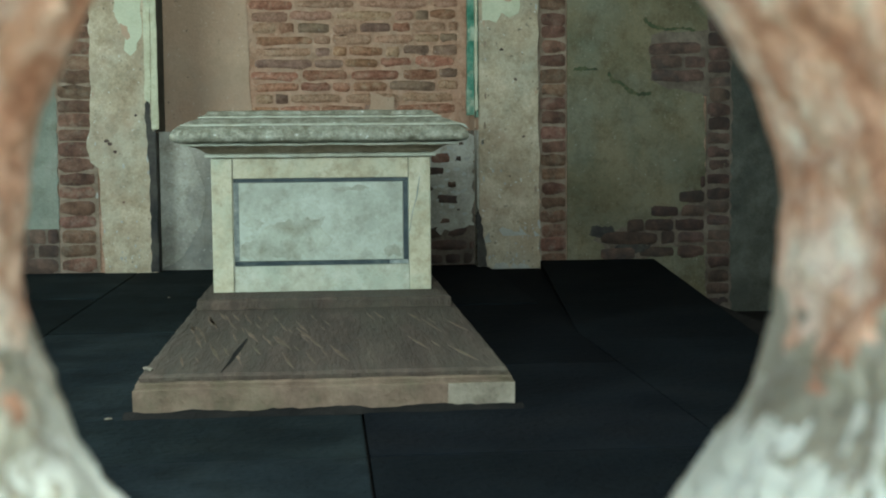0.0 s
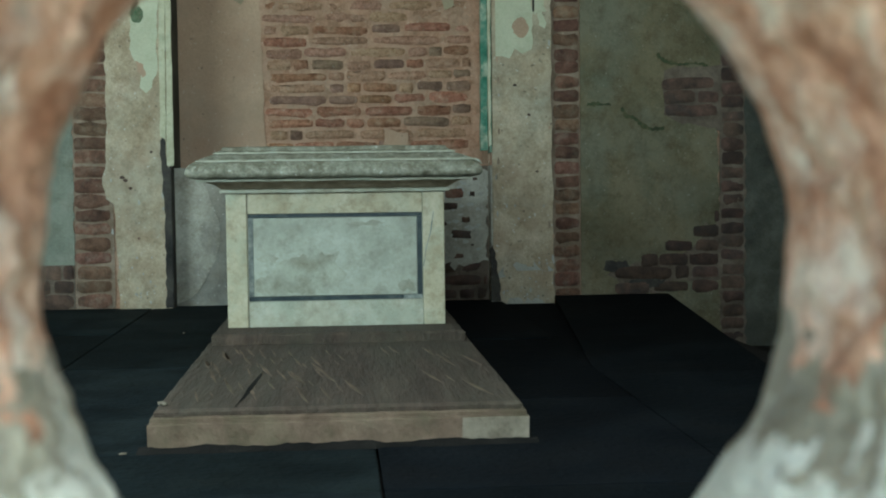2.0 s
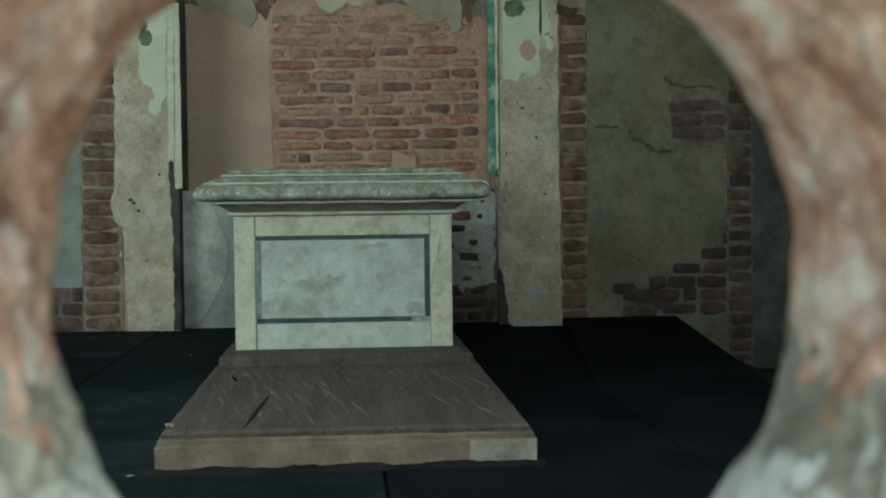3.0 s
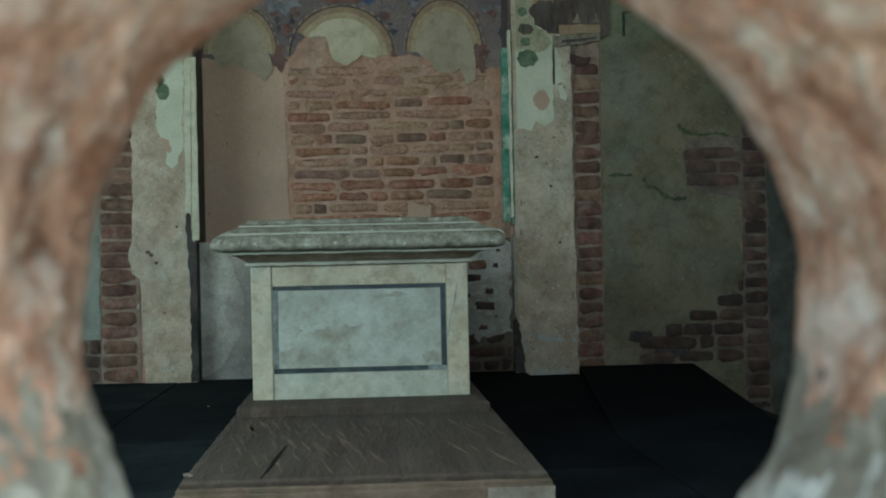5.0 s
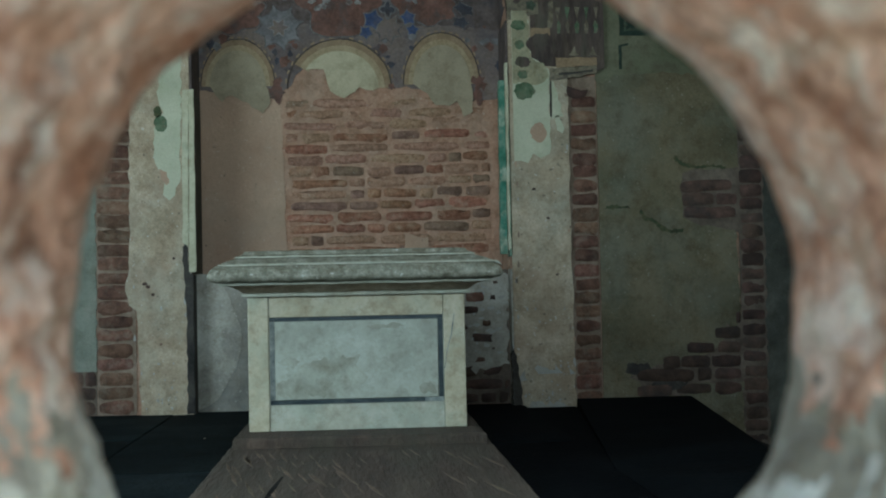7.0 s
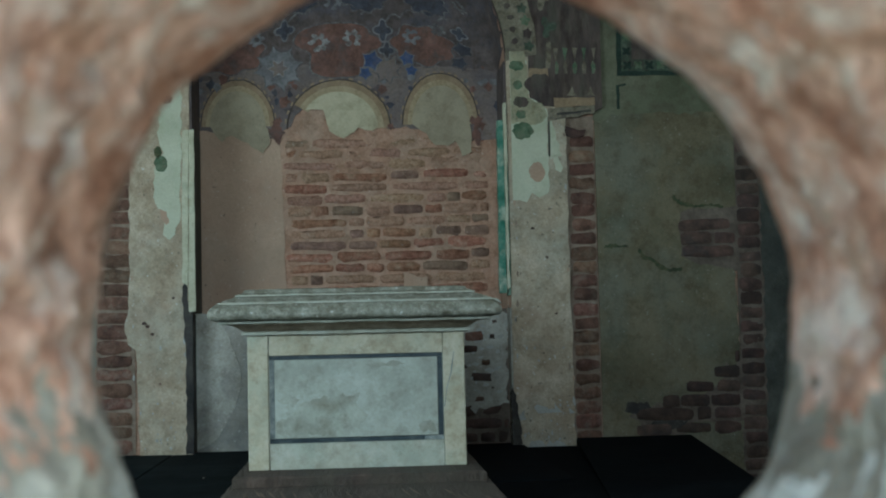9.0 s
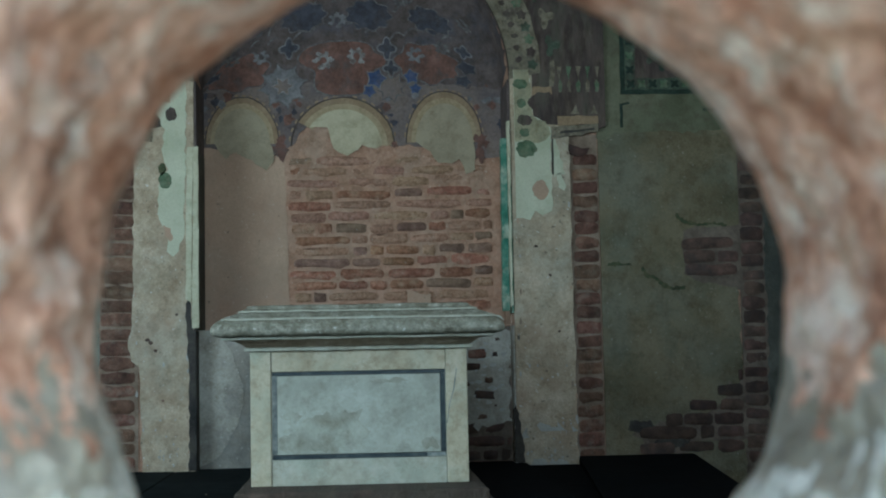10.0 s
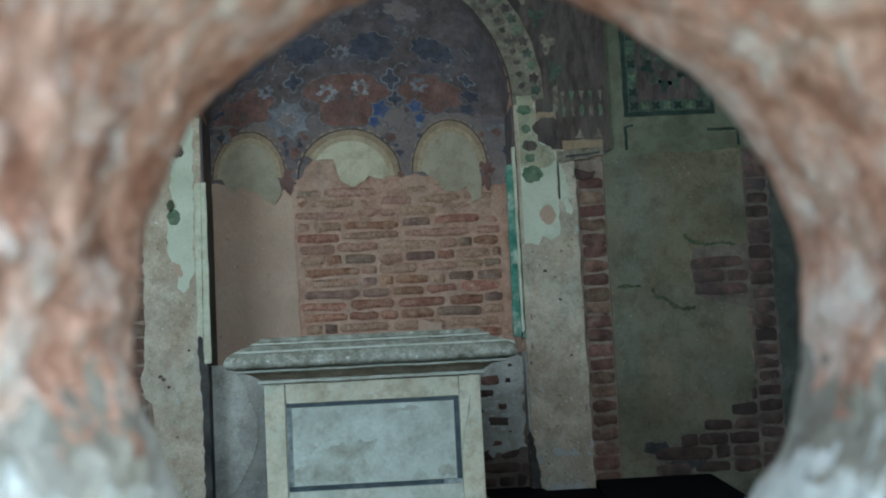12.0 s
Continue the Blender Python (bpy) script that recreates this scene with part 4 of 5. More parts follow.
# other walls, ceiling, floor
wall_west = tagged(part("wall_west", box(-3.4, -3.2, 4.3, YB, -0.4, 4.0), M_RENDER), "plain rendered side wall", "wall", kind="structure")
# the gap between pier and lintel is an unseen opening for the west lamp
part("wall_pier", box(-3.4, -3.2, 0.13, 2.3, -0.4, 4.0), M_RENDER, wall_west)
part("wall_lintel", box(-3.4, -3.2, 2.3, 4.3, 2.4, 4.0), M_RENDER, wall_west)
tagged(part("wall_east", box(3.2, 3.4, 0.13, YB, -0.4, 4.0), M_RENDER), "plain rendered side wall", "wall", kind="structure")
tagged(part("ceiling", box(-3.4, 3.4, 0.13, YB, 4.0, 4.2), M_RENDER), "plain rendered ceiling", "ceiling", kind="structure")
# unseen ground, kept pale so that it bounces light up into the hole
ground = tagged(part("ground", box(-300, 300, -300, 300, -0.9, -0.52), M_OUTSIDE), "unseen pale ground outside the tomb that bounces light into the hole", "ground", kind="structure")
tagged(part("sunken_floor", box(-3.4, 3.4, 0.13, YB, -0.5, -0.26, cuts=6, rough=0.02), M_EARTH), "dark earth floor below the paving", "floor", kind="structure")

# the pierced wall in front of the camera
HX, HZ, HR, YN, YF = 0.0590, 0.5880, 0.1195, 0.13, 0.357
wall_south = tagged(new("wall_south"), "thick plastered brick wall with a rough round hole", "wall", kind="structure")
bm = bmesh.new()
SEG, RINGS = 320, 90


def hole_r(a, y):
    amp = 0.25 + 0.75 * min(1.0, (YF - y) / 0.03)
    ca, sa = math.cos(a), math.sin(a)
    rough = 0.0030 * noise.noise(Vector((ca * 2.2, sa * 2.2, 3.0)))
    rough += amp * (0.007 * noise.noise(Vector((ca * 5, sa * 5, y * 22 + 5))) + 0.0035 * noise.noise(Vector((ca * 14, sa * 14, y * 70))) + 0.0022 * noise.noise(Vector((ca * 34, sa * 34, y * 190))))
    return HR + rough + 0.10 * max(0.0, 0.27 - y) ** 1.2 + 0.05 * max(0.0, y - 0.345)


rows = []
for j in range(RINGS):
    y = YN + (YF - YN) * j / (RINGS - 1)
    rows.append([bm.verts.new((HX + hole_r(a, y) * math.cos(a), y, HZ + hole_r(a, y) * math.sin(a))) for a in (2 * math.pi * i / SEG for i in range(SEG))])
for side, y in ((0, YN), (RINGS - 1, YF)):
    sq = []
    for i in range(SEG):
        a = 2 * math.pi * i / SEG
        k = 0.45 / max(abs(math.cos(a)), abs(math.sin(a)))
        sq.append(bm.verts.new((HX + k * math.cos(a), y, HZ + k * math.sin(a))))
    for i in range(SEG):
        n = (i + 1) % SEG
        bm.faces.new((rows[side][i], rows[side][n], sq[n], sq[i]))
for j in range(RINGS - 1):
    for i in range(SEG):
        n = (i + 1) % SEG
        bm.faces.new((rows[j][i], rows[j][n], rows[j + 1][n], rows[j + 1][i]))
surround = part("hole_surround", bm, M_HOLE, wall_south, "rough chipped hole through brick and lime", smooth=True)
surround.data.materials.append(M_HOLE_LIME)
surround.data.materials.append(M_HOLE_MID)
for p in surround.data.polygons:
    c = p.center
    level = c.z + 0.030 * noise.noise(Vector((c.x * 18, c.y * 14, c.z * 18))) + 0.022 * noise.noise(c * 70) + 0.012 * noise.noise(c * 190)
    p.material_index = 1 if level < 0.532 else 2 if level < 0.562 else 0
# the gap over the hole is an unseen opening, added for the front lamp
for x0, x1, z0, z1 in ((-3.4, HX - 0.45, -0.4, 1.4), (HX + 0.45, 3.4, -0.4, 1.4), (HX - 0.45, HX + 0.45, -0.4, HZ - 0.45), (HX - 0.45, HX + 0.45, HZ + 0.45, 1.4),
                       (-3.4, -0.9, 1.4, 4.0), (0.9, 3.4, 1.4, 4.0), (-0.9, 0.9, 1.4, 1.45), (-0.9, 0.9, 2.45, 4.0)):
    part("wall_piece", box(x0, x1, YN, YF - 0.002, z0, z1), M_RENDER, wall_south)

# ---- cenotaph ----
cenotaph = tagged(new("cenotaph"), "weathered white marble cenotaph with black inlaid panel and moulded grey cap", "tomb")
X0, X1, Y0, Y1, ZB, ZT = -0.352, 0.390, 4.42, 6.35, 0.125, 0.582
part("body", box(X0 + 0.01, X1 - 0.01, Y0 + 0.012, Y1, ZB, ZT, 0.003), M_MARBLE, cenotaph)
part("stile", box(X0, X0 + 0.070, Y0 - 0.004, Y0 + 0.05, ZB, ZT, 0.004), M_MARBLE_YELLOW, cenotaph, "yellowed marble stile")
part("stile", box(X1 - 0.074, X1, Y0 - 0.004, Y0 + 0.05, ZB, ZT, 0.004), M_MARBLE_YELLOW, cenotaph, "yellowed marble stile")
part("top_rail", box(X0 + 0.072, X1 - 0.076, Y0, Y0 + 0.04, 0.512, ZT, 0.002), M_MARBLE_YELLOW, cenotaph)
part("bottom_rail", box(X0 + 0.072, X1 - 0.076, Y0, Y0 + 0.04, ZB, 0.213, 0.002), M_MARBLE, cenotaph)
PX0, PX1 = X0 + 0.073, X1 - 0.077
part("panel", box(PX0 + 0.018, PX1 - 0.018, Y0 + 0.003, Y0 + 0.03, 0.230, 0.497, 0.002), M_PANEL, cenotaph, "bluish white marble panel")
part("stain", prism(jagged([(PX0 + 0.02, 0.241), (-0.06, 0.241), (-0.02, 0.27), (0.02, 0.262), (0.05, 0.30), (0.015, 0.345), (0.03, 0.375), (-0.08, 0.372), (-0.17, 0.345), (-0.20, 0.31), (PX0 + 0.03, 0.285)], 0.008, 0.012, 91), Y0 + 0.0024, Y0 + 0.01), M_PANEL_STAIN, cenotaph, "grey-green grime on the panel")
part("inlay_strip", box(PX0, PX1, Y0 + 0.005, Y0 + 0.03, 0.4985, 0.511), M_INLAY, cenotaph, "black stone strip")
part("inlay_strip", box(PX0, PX1 - 0.065, Y0 + 0.005, Y0 + 0.03, 0.2145, 0.2285), M_INLAY, cenotaph, "black stone strip")
part("inlay_strip", box(PX1 - 0.0645, PX1, Y0 + 0.005, Y0 + 0.03, 0.2145, 0.2285), M_INLAY_DUSTY, cenotaph, "dusty grey stone strip")
for i, (sx, sz, rx, rz) in enumerate(((-0.215, 0.36, 0.03, 0.014), (0.12, 0.475, 0.06, 0.010), (-0.17, 0.262, 0.05, 0.013), (0.26, 0.26, 0.03, 0.02))):
    part("stain", prism(jagged(blob(sx, sz, rx, rz, 16, 0.45, i), 0.004, 0.010, 95 + i), Y0 + 0.0019, Y0 + 0.01), M_PANEL_STAIN, cenotaph, "grey-green grime on the panel")
part("inlay_strip", box(PX0, PX0 + 0.0165, Y0 + 0.0055, Y0 + 0.03, 0.2295, 0.4975), M_INLAY_DUSTY, cenotaph, "dusty grey stone strip")
part("inlay_strip", box(PX1 - 0.0165, PX1, Y0 + 0.0055, Y0 + 0.03, 0.2295, 0.4975), M_INLAY, cenotaph, "black stone strip")
part("crack", prism(jagged([(0.352, 0.515), (0.355, 0.512), (0.343, 0.44), (0.329, 0.39), (0.318, 0.325), (0.316, 0.327), (0.326, 0.392), (0.340, 0.442)], 0.0012, 0.02, 6), Y0 - 0.0046, Y0 + 0.01), M_INLAY_DUSTY, cenotaph, "hairline crack in the stile")


def moulding(profile, x0, x1, y0, y1):
    """A profile of (offset, height) run round a block, mitred at the corners."""
    b = bmesh.new()
    rings = []
    for off, z in profile:
        corners = [(x0 - off, y0 - off), (x1 + off, y0 - off), (x1 + off, y1 + off), (x0 - off, y1 + off)]
        ring = []
        for i in range(4):
            p, q = corners[i], corners[(i + 1) % 4]
            for k in range(60):
                f = k / 60
                v = Vector((p[0] + f * (q[0] - p[0]), p[1] + f * (q[1] - p[1]), z))
                v += 0.0018 * noise.noise_vector(v * 14) + 0.0012 * noise.noise_vector(v * 55)
                ring.append(b.verts.new(v))
        rings.append(ring)
    n = len(rings[0])
    for r0, r1 in zip(rings, rings[1:]):
        for i in range(n):
            b.faces.new((r0[i], r0[(i + 1) % n], r1[(i + 1) % n], r1[i]))
    b.faces.new(rings[0])
    b.faces.new(rings[-1])
    return b


part("cap_fillet", moulding([(0.004, 0.583), (0.018, 0.584), (0.020, 0.594), (0.006, 0.5965)], X0, X1, Y0, Y1), M_MARBLE, cenotaph, "pale marble fillet under the cap")
part("cap_cove", moulding([(0.008, 0.597), (0.014, 0.599), (0.022, 0.603), (0.032, 0.610), (0.044, 0.617), (0.058, 0.6205), (0.060, 0.6215)], X0, X1, Y0, Y1), M_COVE, cenotaph, "grimy cove moulding")
part("cap_fillet", moulding([(0.055, 0.622), (0.088, 0.6225), (0.091, 0.6295), (0.070, 0.631)], X0, X1, Y0, Y1), M_MARBLE, cenotaph, "pale marble fillet")
part("cap_torus", moulding([(0.070, 0.6315), (0.100, 0.633), (0.113, 0.637), (0.121, 0.644), (0.122, 0.653), (0.119, 0.664), (0.112, 0.674), (0.103, 0.682), (0.095, 0.688), (0.085, 0.6885)], X0, X1, Y0, Y1), M_MARBLE_GREY, cenotaph, "grimy rounded moulding", smooth=True)
part("cap_fillet", moulding([(0.080, 0.6885), (0.090, 0.689), (0.089, 0.6945), (0.075, 0.695)], X0, X1, Y0, Y1), M_MARBLE, cenotaph, "pale marble fillet")
part("cap_fillet", moulding([(0.030, 0.7155), (0.037, 0.716), (0.036, 0.7205), (0.025, 0.721)], X0, X1, Y0, Y1), M_MARBLE, cenotaph, "pale marble fillet")
part("cap_top", moulding([(0.080, 0.6955), (0.074, 0.700), (0.055, 0.708), (0.033, 0.715), (0.030, 0.7215), (0.014, 0.727), (0.006, 0.738), (-0.02, 0.741)], X0, X1, Y0, Y1), M_MARBLE_GREY, cenotaph, "grimy sloping cap of the cenotaph")
# a white break at the cap's corner
part("chip", prism(jagged([(0.452, 0.704), (0.505, 0.690), (0.515, 0.675), (0.475, 0.690)], 0.003, 0.01, 5), Y0 - 0.0925, Y0 - 0.06), M_MARBLE, cenotaph, "fresh white chip in the moulding")

plinth = tagged(new("plinth"), "long dusty sandstone plinth under the cenotaph, cracked and chipped", "plinth")
PL, PR, PF, PBK = -0.422, 0.473, 3.0, 6.5
part("base_course", moulding([(0.0, 0.0), (0.0, 0.056), (-0.004, 0.0585), (-0.03, 0.0586)], PL, PR, PF, PBK), M_SANDSTONE, plinth)
part("fillet", moulding([(-0.02, 0.0588), (-0.006, 0.059), (-0.005, 0.069), (-0.012, 0.072), (-0.03, 0.0722)], PL, PR, PF, PBK), M_SANDSTONE, plinth)
part("top_slab", moulding([(-0.03, 0.0724), (-0.014, 0.0726), (-0.013, 0.083), (-0.020, 0.0895), (-0.04, 0.090)], PL, PR, PF, PBK), M_SLAB_TOP, plinth)
scar = random.Random(21)
for i in range(100):
    x, y = scar.uniform(PL + 0.06, PR - 0.04), PF + 0.04 + 0.95 * scar.random() ** 0.8
    if x > 0.0 and scar.random() < 0.75:
        continue
    n, w, dx = scar.uniform(0.08, 0.28), scar.uniform(0.0002, 0.0006), scar.uniform(-0.20, -0.12)
    b = bmesh.new()
    pts = [(x, y), (x + n * dx * 0.4 + w, y + n * 0.5), (x + n * dx, y + n), (x + n * dx * 0.6 - w, y + n * 0.45)]
    top = [b.verts.new((px, py, 0.0914)) for px, py in pts]
    low_ring = [b.verts.new((px, py, 0.0885)) for px, py in pts]
    b.faces.new(top)
    for k in range(4):
        b.faces.new((top[k], top[(k + 1) % 4], low_ring[(k + 1) % 4], low_ring[k]))
    part("tool_scar", b, M_SANDSTONE, plinth)
for i, pts in enumerate(([(-0.222, 3.03), (-0.218, 3.03), (-0.204, 3.15), (-0.198, 3.30), (-0.190, 3.55), (-0.1925, 3.56), (-0.206, 3.32), (-0.212, 3.15)],)):
    b = bmesh.new()
    top = [b.verts.new((px + scar.uniform(-0.004, 0.004), py, 0.0915)) for px, py in pts]
    b.faces.new(top)
    low_ring = [b.verts.new((v.co.x, v.co.y, 0.088)) for v in top]
    for k in range(len(top)):
        b.faces.new((top[k], top[(k + 1) % len(top)], low_ring[(k + 1) % len(top)], low_ring[k]))
    part("crack", b, M_EARTH, plinth)
soil = bmesh.new()
crest = random.Random(44)
last = None
for k in range(61):
    x = PL - 0.02 + (PR - PL + 0.04) * k / 60
    h = max(0.001, 0.006 + 0.010 * noise.noise(Vector((x * 9, 1.0, 0))) + crest.uniform(-0.002, 0.002))
    row = [soil.verts.new((x, PF - 0.035 - h, -0.004)), soil.verts.new((x, PF - 0.010, h * 0.8)), soil.verts.new((x, PF + 0.004, h))]
    if last:
        for a in range(2):
            soil.faces.new((last[a], row[a], row[a + 1], last[a + 1]))
    last = row
part("soil", soil, M_EARTH, plinth, "dark earth drifted against the foot", smooth=True)
part("front_stone", moulding([(0.001, 0.0), (0.001, 0.0555)], 0.315, PR, PF, PF + 0.2), M_SANDSTONE_PALE, plinth, "paler replaced end stone")
part("front_stone", moulding([(0.001, 0.0), (0.001, 0.0555)], PL, -0.335, PF, PF + 0.2), M_SANDSTONE, plinth)
part("upper_step", moulding([(0.0, 0.0905), (0.0, 0.118), (-0.006, 0.1235), (-0.02, 0.1248)], -0.39, 0.438, 4.22, 6.45), M_SLAB_TOP, plinth)

# ---- bricks, slabs ----
NB = 16
SHAPES = []
for s in range(14):
    shape = random.Random(100 + s)
    worn_ends = shape.uniform(0.22, 0.45)

    def brick_ring(k, y):
        out = []
        for i in range(NB):
            a = 2 * math.pi * i / NB
            ca, sa = math.cos(a), math.sin(a)
            w = 1.0 + 0.30 * noise.noise(Vector((1.8 * ca, 1.8 * sa, s * 7.3))) + 0.26 * noise.noise(Vector((6 * ca, 6 * sa, s * 3.1)))
            out.append((math.copysign(abs(ca) ** worn_ends, ca) * 0.5 * (1 - (1 - k) * 0.30), y, math.copysign(abs(sa) ** 0.45, sa) * 0.5 * k * w))
        return out
    b = bmesh.new()
    ra = [b.verts.new(p) for p in brick_ring(1.0, 0.85)]
    rb = [b.verts.new((p[0], p[1] + 0.08 * noise.noise(Vector((p[0] * 4, p[2] * 3, s * 5.0))), p[2])) for p in brick_ring(0.80, 0.17)]
    c = b.verts.new((shape.uniform(-0.2, 0.2), shape.uniform(-0.06, 0.08), shape.uniform(-0.15, 0.15)))
    for i in range(NB):
        b.faces.new((ra[i], ra[(i + 1) % NB], rb[(i + 1) % NB], rb[i]))
        b.faces.new((c, rb[i], rb[(i + 1) % NB]))
    me = bpy.data.meshes.new("brick")
    bmesh.ops.recalc_face_normals(b, faces=b.faces)
    b.to_mesh(me)
    b.free()
    for p in me.polygons:
        p.use_smooth = True
    SHAPES.append(me)


def brick_set(mat):
    made = []
    for me in SHAPES:
        d = me.copy()
        d.materials.append(mat)
        made.append(d)
    return made


OLD, RED, DARKENED = 2 * brick_set(M_BRICK) + 2 * brick_set(M_BRICK_BUFF) + brick_set(M_BRICK_GREY), brick_set(M_BRICK_RED), brick_set(M_BRICK_DARK)
FADED = 3 * brick_set(M_BRICK_BUFF) + brick_set(M_BRICK) + brick_set(M_BRICK_GREY)
rnd = random.Random(7)


def brick(x, z, w, h, y, depth, meshes):
    ob = new("brick", rnd.choice(meshes))
    ob.parent = wall_north
    ob.location = (x, y + rnd.uniform(-0.004, 0.004), z)
    ob.scale = (w * rnd.choice((-1, 1)), depth, h)
    ob.rotation_euler = (rnd.uniform(-0.06, 0.06), rnd.uniform(-0.025, 0.025), rnd.uniform(-0.02, 0.02))


def courses(x0, x1, z0, z1, pitch, length, y, meshes, ragged=0.02, skip=0.0, sag=0.0, thick=(0.82, 1.12), depth=0.05, left=None):
    z = z0 + pitch / 2
    while z < z1:
        x = (left(z) if left else x0) + rnd.uniform(-ragged, ragged)
        while x < x1 - 0.03:
            w = min(length * rnd.choice((0.3, 0.55, 0.75, 0.9, 1.1)) * rnd.uniform(0.8, 1.2), x1 - x)
            f = (x + w / 2 - x0) / (x1 - x0)
            if rnd.random() >= skip:
                brick(x + w / 2, z + sag * f * f + rnd.uniform(-0.004, 0.004), w - 0.006, pitch * rnd.uniform(*thick), y, depth, meshes)
            x += w + rnd.uniform(-0.006, 0.010)
        z += pitch


courses(-0.352, 0.745, 0.775, 1.26, 0.0615, 0.30, YB - 0.0065, OLD, 0.022, 0.0, 0.014, (0.80, 1.06))
courses(-0.365, 0.75, 1.267, 1.64, 0.0615, 0.30, YB - 0.0045, FADED, 0.02, 0.03, 0.016, (0.80, 1.06))
courses(0.44, 0.80, 0.0, 0.20, 0.066, 0.17, YI - 0.004, DARKENED)
for i, (x, z, w, h) in enumerate(((0.625, 0.555, 0.10, 0.06), (0.715, 0.55, 0.04, 0.04), (0.60, 0.485, 0.09, 0.05), (0.683, 0.416, 0.045, 0.035), (0.664, 0.344, 0.12, 0.058), (0.718, 0.286, 0.035, 0.03), (0.654, 0.228, 0.085, 0.045), (0.56, 0.40, 0.08, 0.05), (0.73, 0.63, 0.07, 0.05))):
    brick(x, z, w, h, YI - 0.010, 0.05, DARKENED if i % 3 else RED)
courses(1.128, 1.266, 0.0, 1.60, 0.0718, 0.9, YW + 0.008, RED, 0.006, 0.0, 0.0, (0.88, 1.08), 0.035)
courses(-1.290, -1.105, 0.0, 1.75, 0.0718, 0.9, YW + 0.006, RED, 0.006, 0.0, 0.0, (0.88, 1.08), 0.035)
courses(-1.62, -1.293, 0.0, 0.215, 0.0718, 0.32, YW + 0.009, DARKENED, depth=0.03)
# east bay bricks: the light's falloff to the right is in their dark colour
courses(2.003, 2.128, -0.25, 1.70, 0.0718, 0.9, YW + 0.012, DARKENED, 0.006, depth=0.03)
courses(1.69, 1.995, 0.925, 1.175, 0.0718, 0.30, YW + 0.012, DARKENED, thick=(0.85, 1.05), depth=0.03)
courses(1.40, 1.995, 0.02, 0.415, 0.0718, 0.30, YW + 0.012, DARKENED, thick=(0.85, 1.05), depth=0.03, left=lambda z: 1.44 + max(0.0, z - 0.13) * 1.9)



def rough_mortar(x0, x1, z0, z1, y, swell, mat=M_MORTAR, lift=None):
    """Mortar that swells unevenly over the edges of the bricks."""
    b = bmesh.new()
    nx, nz = int((x1 - x0) / 0.011), int((z1 - z0) / 0.011)
    g = []
    for i in range(nx + 1):
        col = []
        for k in range(nz + 1):
            x, z = x0 + (x1 - x0) * i / nx, z0 + (z1 - z0) * k / nz
            q = Vector((x, 3.0, z))
            d = 0.55 * noise.noise(q * 17) + 0.45 * noise.noise(q * 48) + 0.3 * noise.noise(q * 5)
            col.append(b.verts.new((x, y - swell * d - (lift(z) if lift else 0.0), z)))
        g.append(col)
    for i in range(nx):
        for k in range(nz):
            b.faces.new((g[i][k], g[i + 1][k], g[i + 1][k + 1], g[i][k + 1]))
    return part("mortar", b, mat, wall_north, smooth=True)


rough_mortar(-0.385, 0.80, 0.69, 1.80, YB + 0.0085, 0.0068, M_MORTAR, lambda z: 0.0045 * min(1.0, max(0.0, (z - 1.2) / 0.3)))
rough_mortar(1.118, 1.264, 0.0, 1.68, YW + 0.0225, 0.005, M_MORTAR_BUFF)
rough_mortar(-1.287, -1.095, 0.0, 1.78, YW + 0.021, 0.005, M_MORTAR_BUFF)
rough_mortar(-1.65, -1.289, 0.0, 0.222, YW + 0.0215, 0.005, M_MORTAR_DARK)
rough_mortar(0.42, 0.80, 0.0, 0.695, YI + 0.006, 0.006, M_MORTAR_DARK)
rough_mortar(1.66, 2.0, 0.86, 1.22, YW + 0.0225, 0.006, M_MORTAR_DARK)
rough_mortar(1.39, 2.0, 0.02, 0.43, YW + 0.0225, 0.006, M_MORTAR_DARK)
rough_mortar(1.998, 2.14, -0.25, 1.73, YW + 0.0225, 0.006, M_MORTAR_DARK)

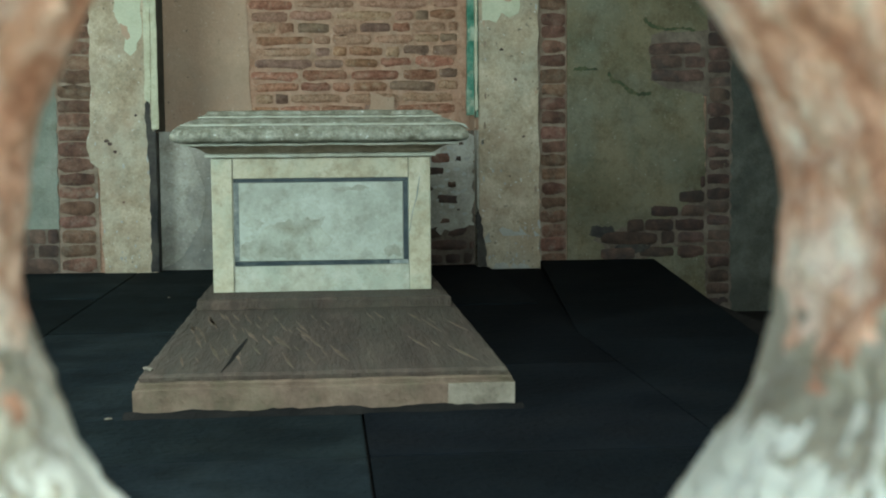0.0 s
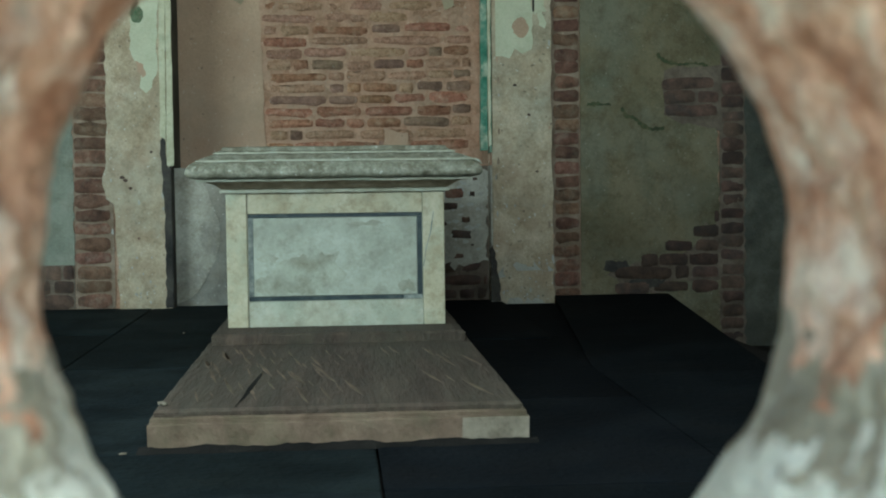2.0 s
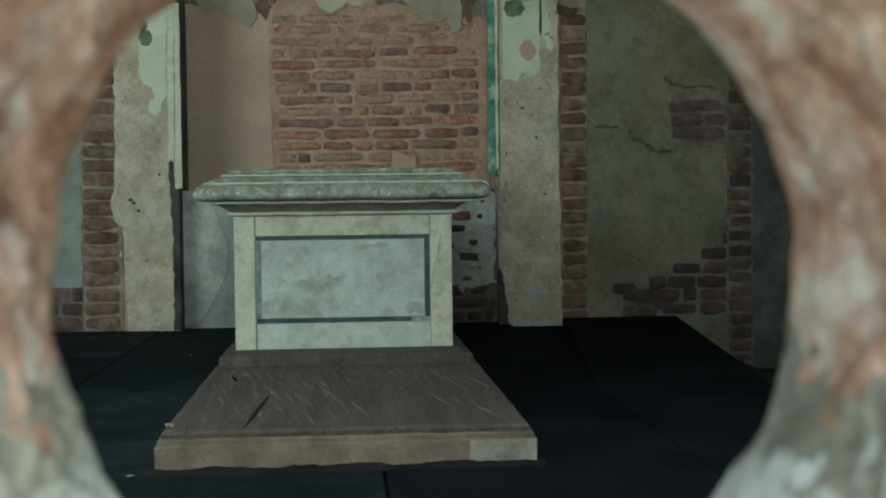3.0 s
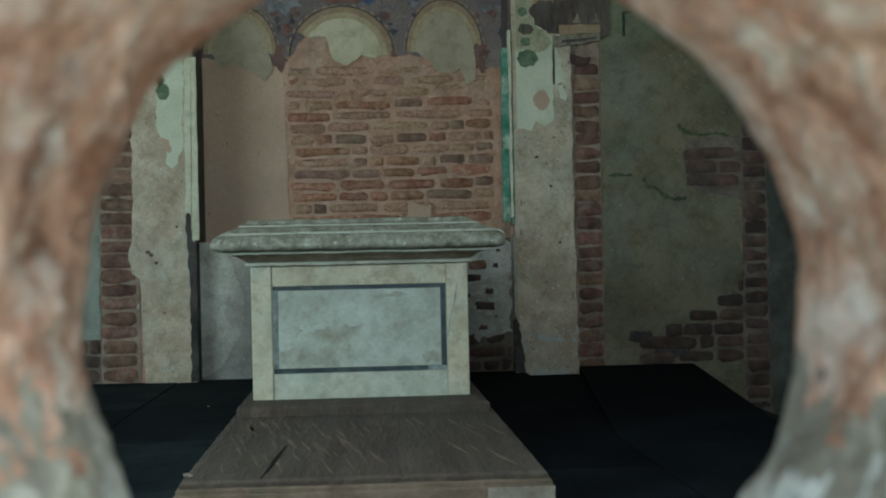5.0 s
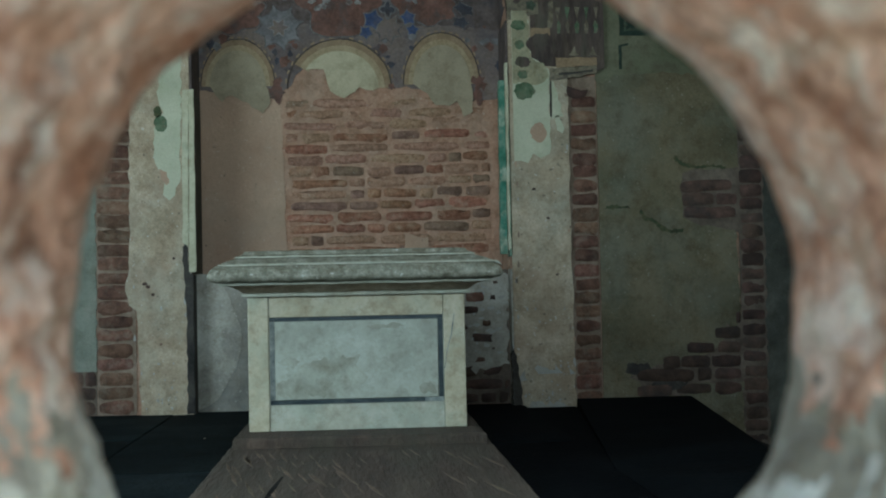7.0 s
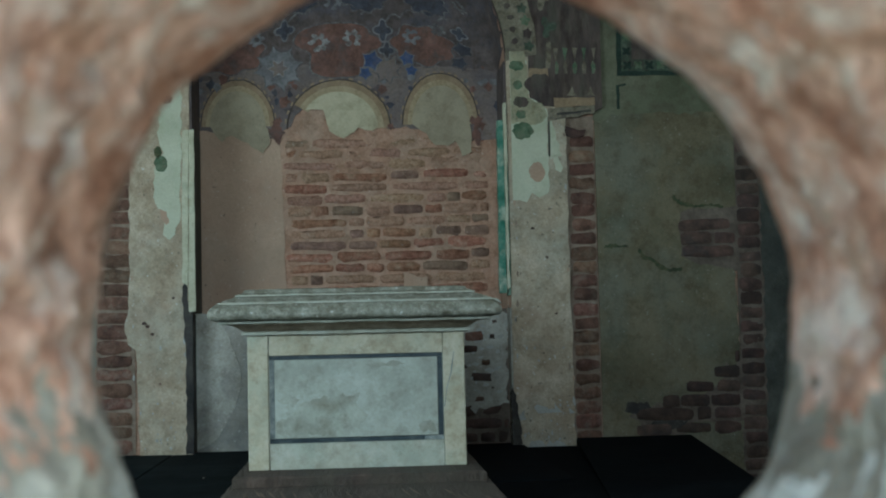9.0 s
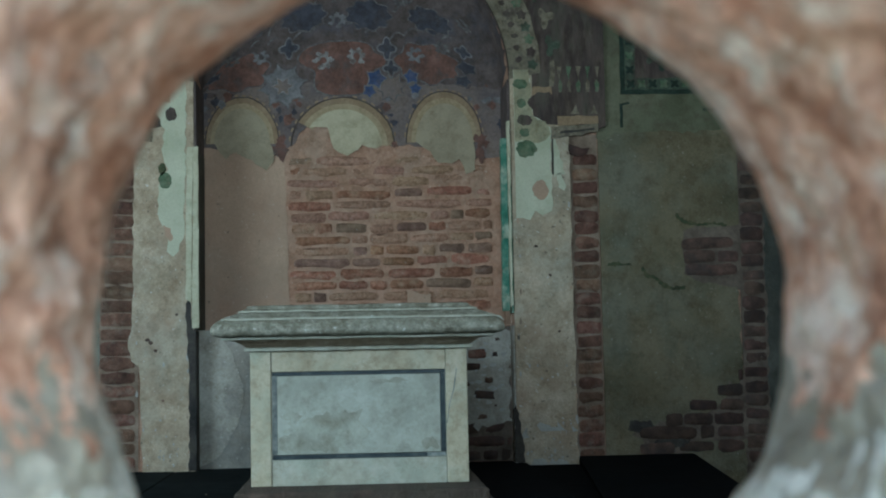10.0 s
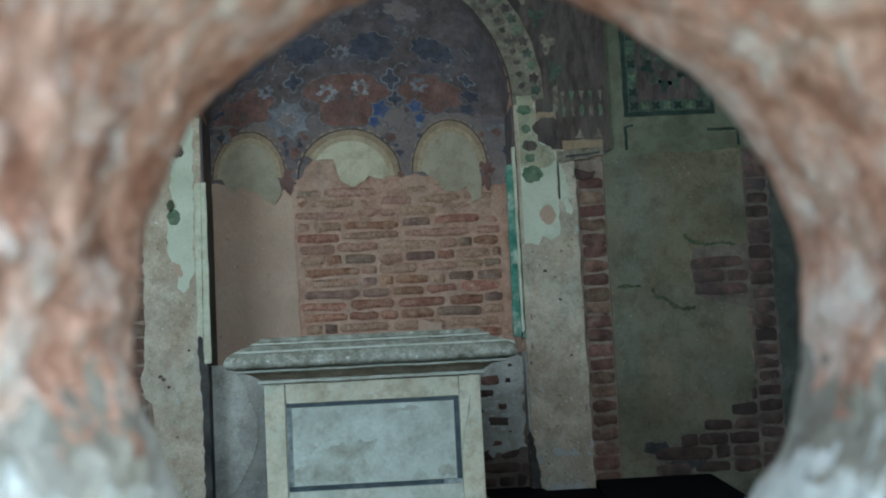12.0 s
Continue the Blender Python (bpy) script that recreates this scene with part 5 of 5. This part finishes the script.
paving = tagged(new("paving"), "soot-black stone paving slabs with open joints", "floor", kind="structure")
slab_mesh = []
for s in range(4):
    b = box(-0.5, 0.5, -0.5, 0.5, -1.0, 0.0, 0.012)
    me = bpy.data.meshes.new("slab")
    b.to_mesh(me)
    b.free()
    me.materials.append(M_FLOOR if s < 3 else M_FLOOR_SHADED)
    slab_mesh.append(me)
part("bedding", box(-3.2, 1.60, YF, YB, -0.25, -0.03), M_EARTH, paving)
COLUMNS = [(-3.2, -2.1, (1.2, 2.54, 3.9, 5.45)), (-2.1, -0.91, (1.5, 2.54, 2.97, 4.28, 5.45)), (-0.91, 0.11, (1.3, 2.54, 2.97, 4.4, 5.45)), (0.11, 0.86, (1.9, 2.54, 3.6, 5.0)), (0.86, 1.60, (1.5, 2.6, 4.05))]
for i, (x0, x1, cuts) in enumerate(COLUMNS):
    edges = (YF, *cuts, YB + 0.02)
    for y0, y1 in zip(edges, edges[1:]):
        # slabs on the right take the copy with shade in its colour
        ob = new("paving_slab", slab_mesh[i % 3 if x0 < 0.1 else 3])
        ob.parent = paving
        lifted = x0 > 0.8 and y0 > 4.0
        if lifted:
            y1 = YW - 0.03
        ob.location = (1.275 if lifted else (x0 + x1) / 2, (y0 + y1) / 2, 0.010 if lifted else rnd.uniform(-0.005, 0.0))
        ob.rotation_euler = (radians(0.9), radians(-0.5), radians(-6.3)) if lifted else (rnd.uniform(-0.002, 0.002), rnd.uniform(-0.002, 0.002), 0)
        ob.scale = (0.58 if lifted else x1 - x0 - 0.007, y1 - y0 - 0.007, 0.08)

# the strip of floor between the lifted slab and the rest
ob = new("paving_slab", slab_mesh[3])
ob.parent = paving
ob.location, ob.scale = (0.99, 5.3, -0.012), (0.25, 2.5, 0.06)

# ---- chips lying about ----
for i, (x, y, z, r) in enumerate(((-0.395, 3.08, 0.0895, 0.013), (-0.62, 5.40, 0.0, 0.006), (-0.47, 2.95, 0.0, 0.007))):
    chip = bmesh.new()
    bmesh.ops.create_icosphere(chip, subdivisions=1, radius=1.0)
    for v in chip.verts:
        v.co = Vector((v.co.x * r * 0.9, v.co.y * r * 1.8, (v.co.z + 0.8) * r * 0.45)) * (1 + 0.3 * noise.noise(v.co * 3 + Vector((i, 0, 0))))
    ob = part("stone_chip", chip, M_SANDSTONE_PALE)
    ob.location = (x, y, z)
    ob.rotation_euler = (0, 0, 0.5 - 0.7 * i)
    tagged(ob, "small pale broken stone chip lying on dark stone", "stone chip", "stone chips")
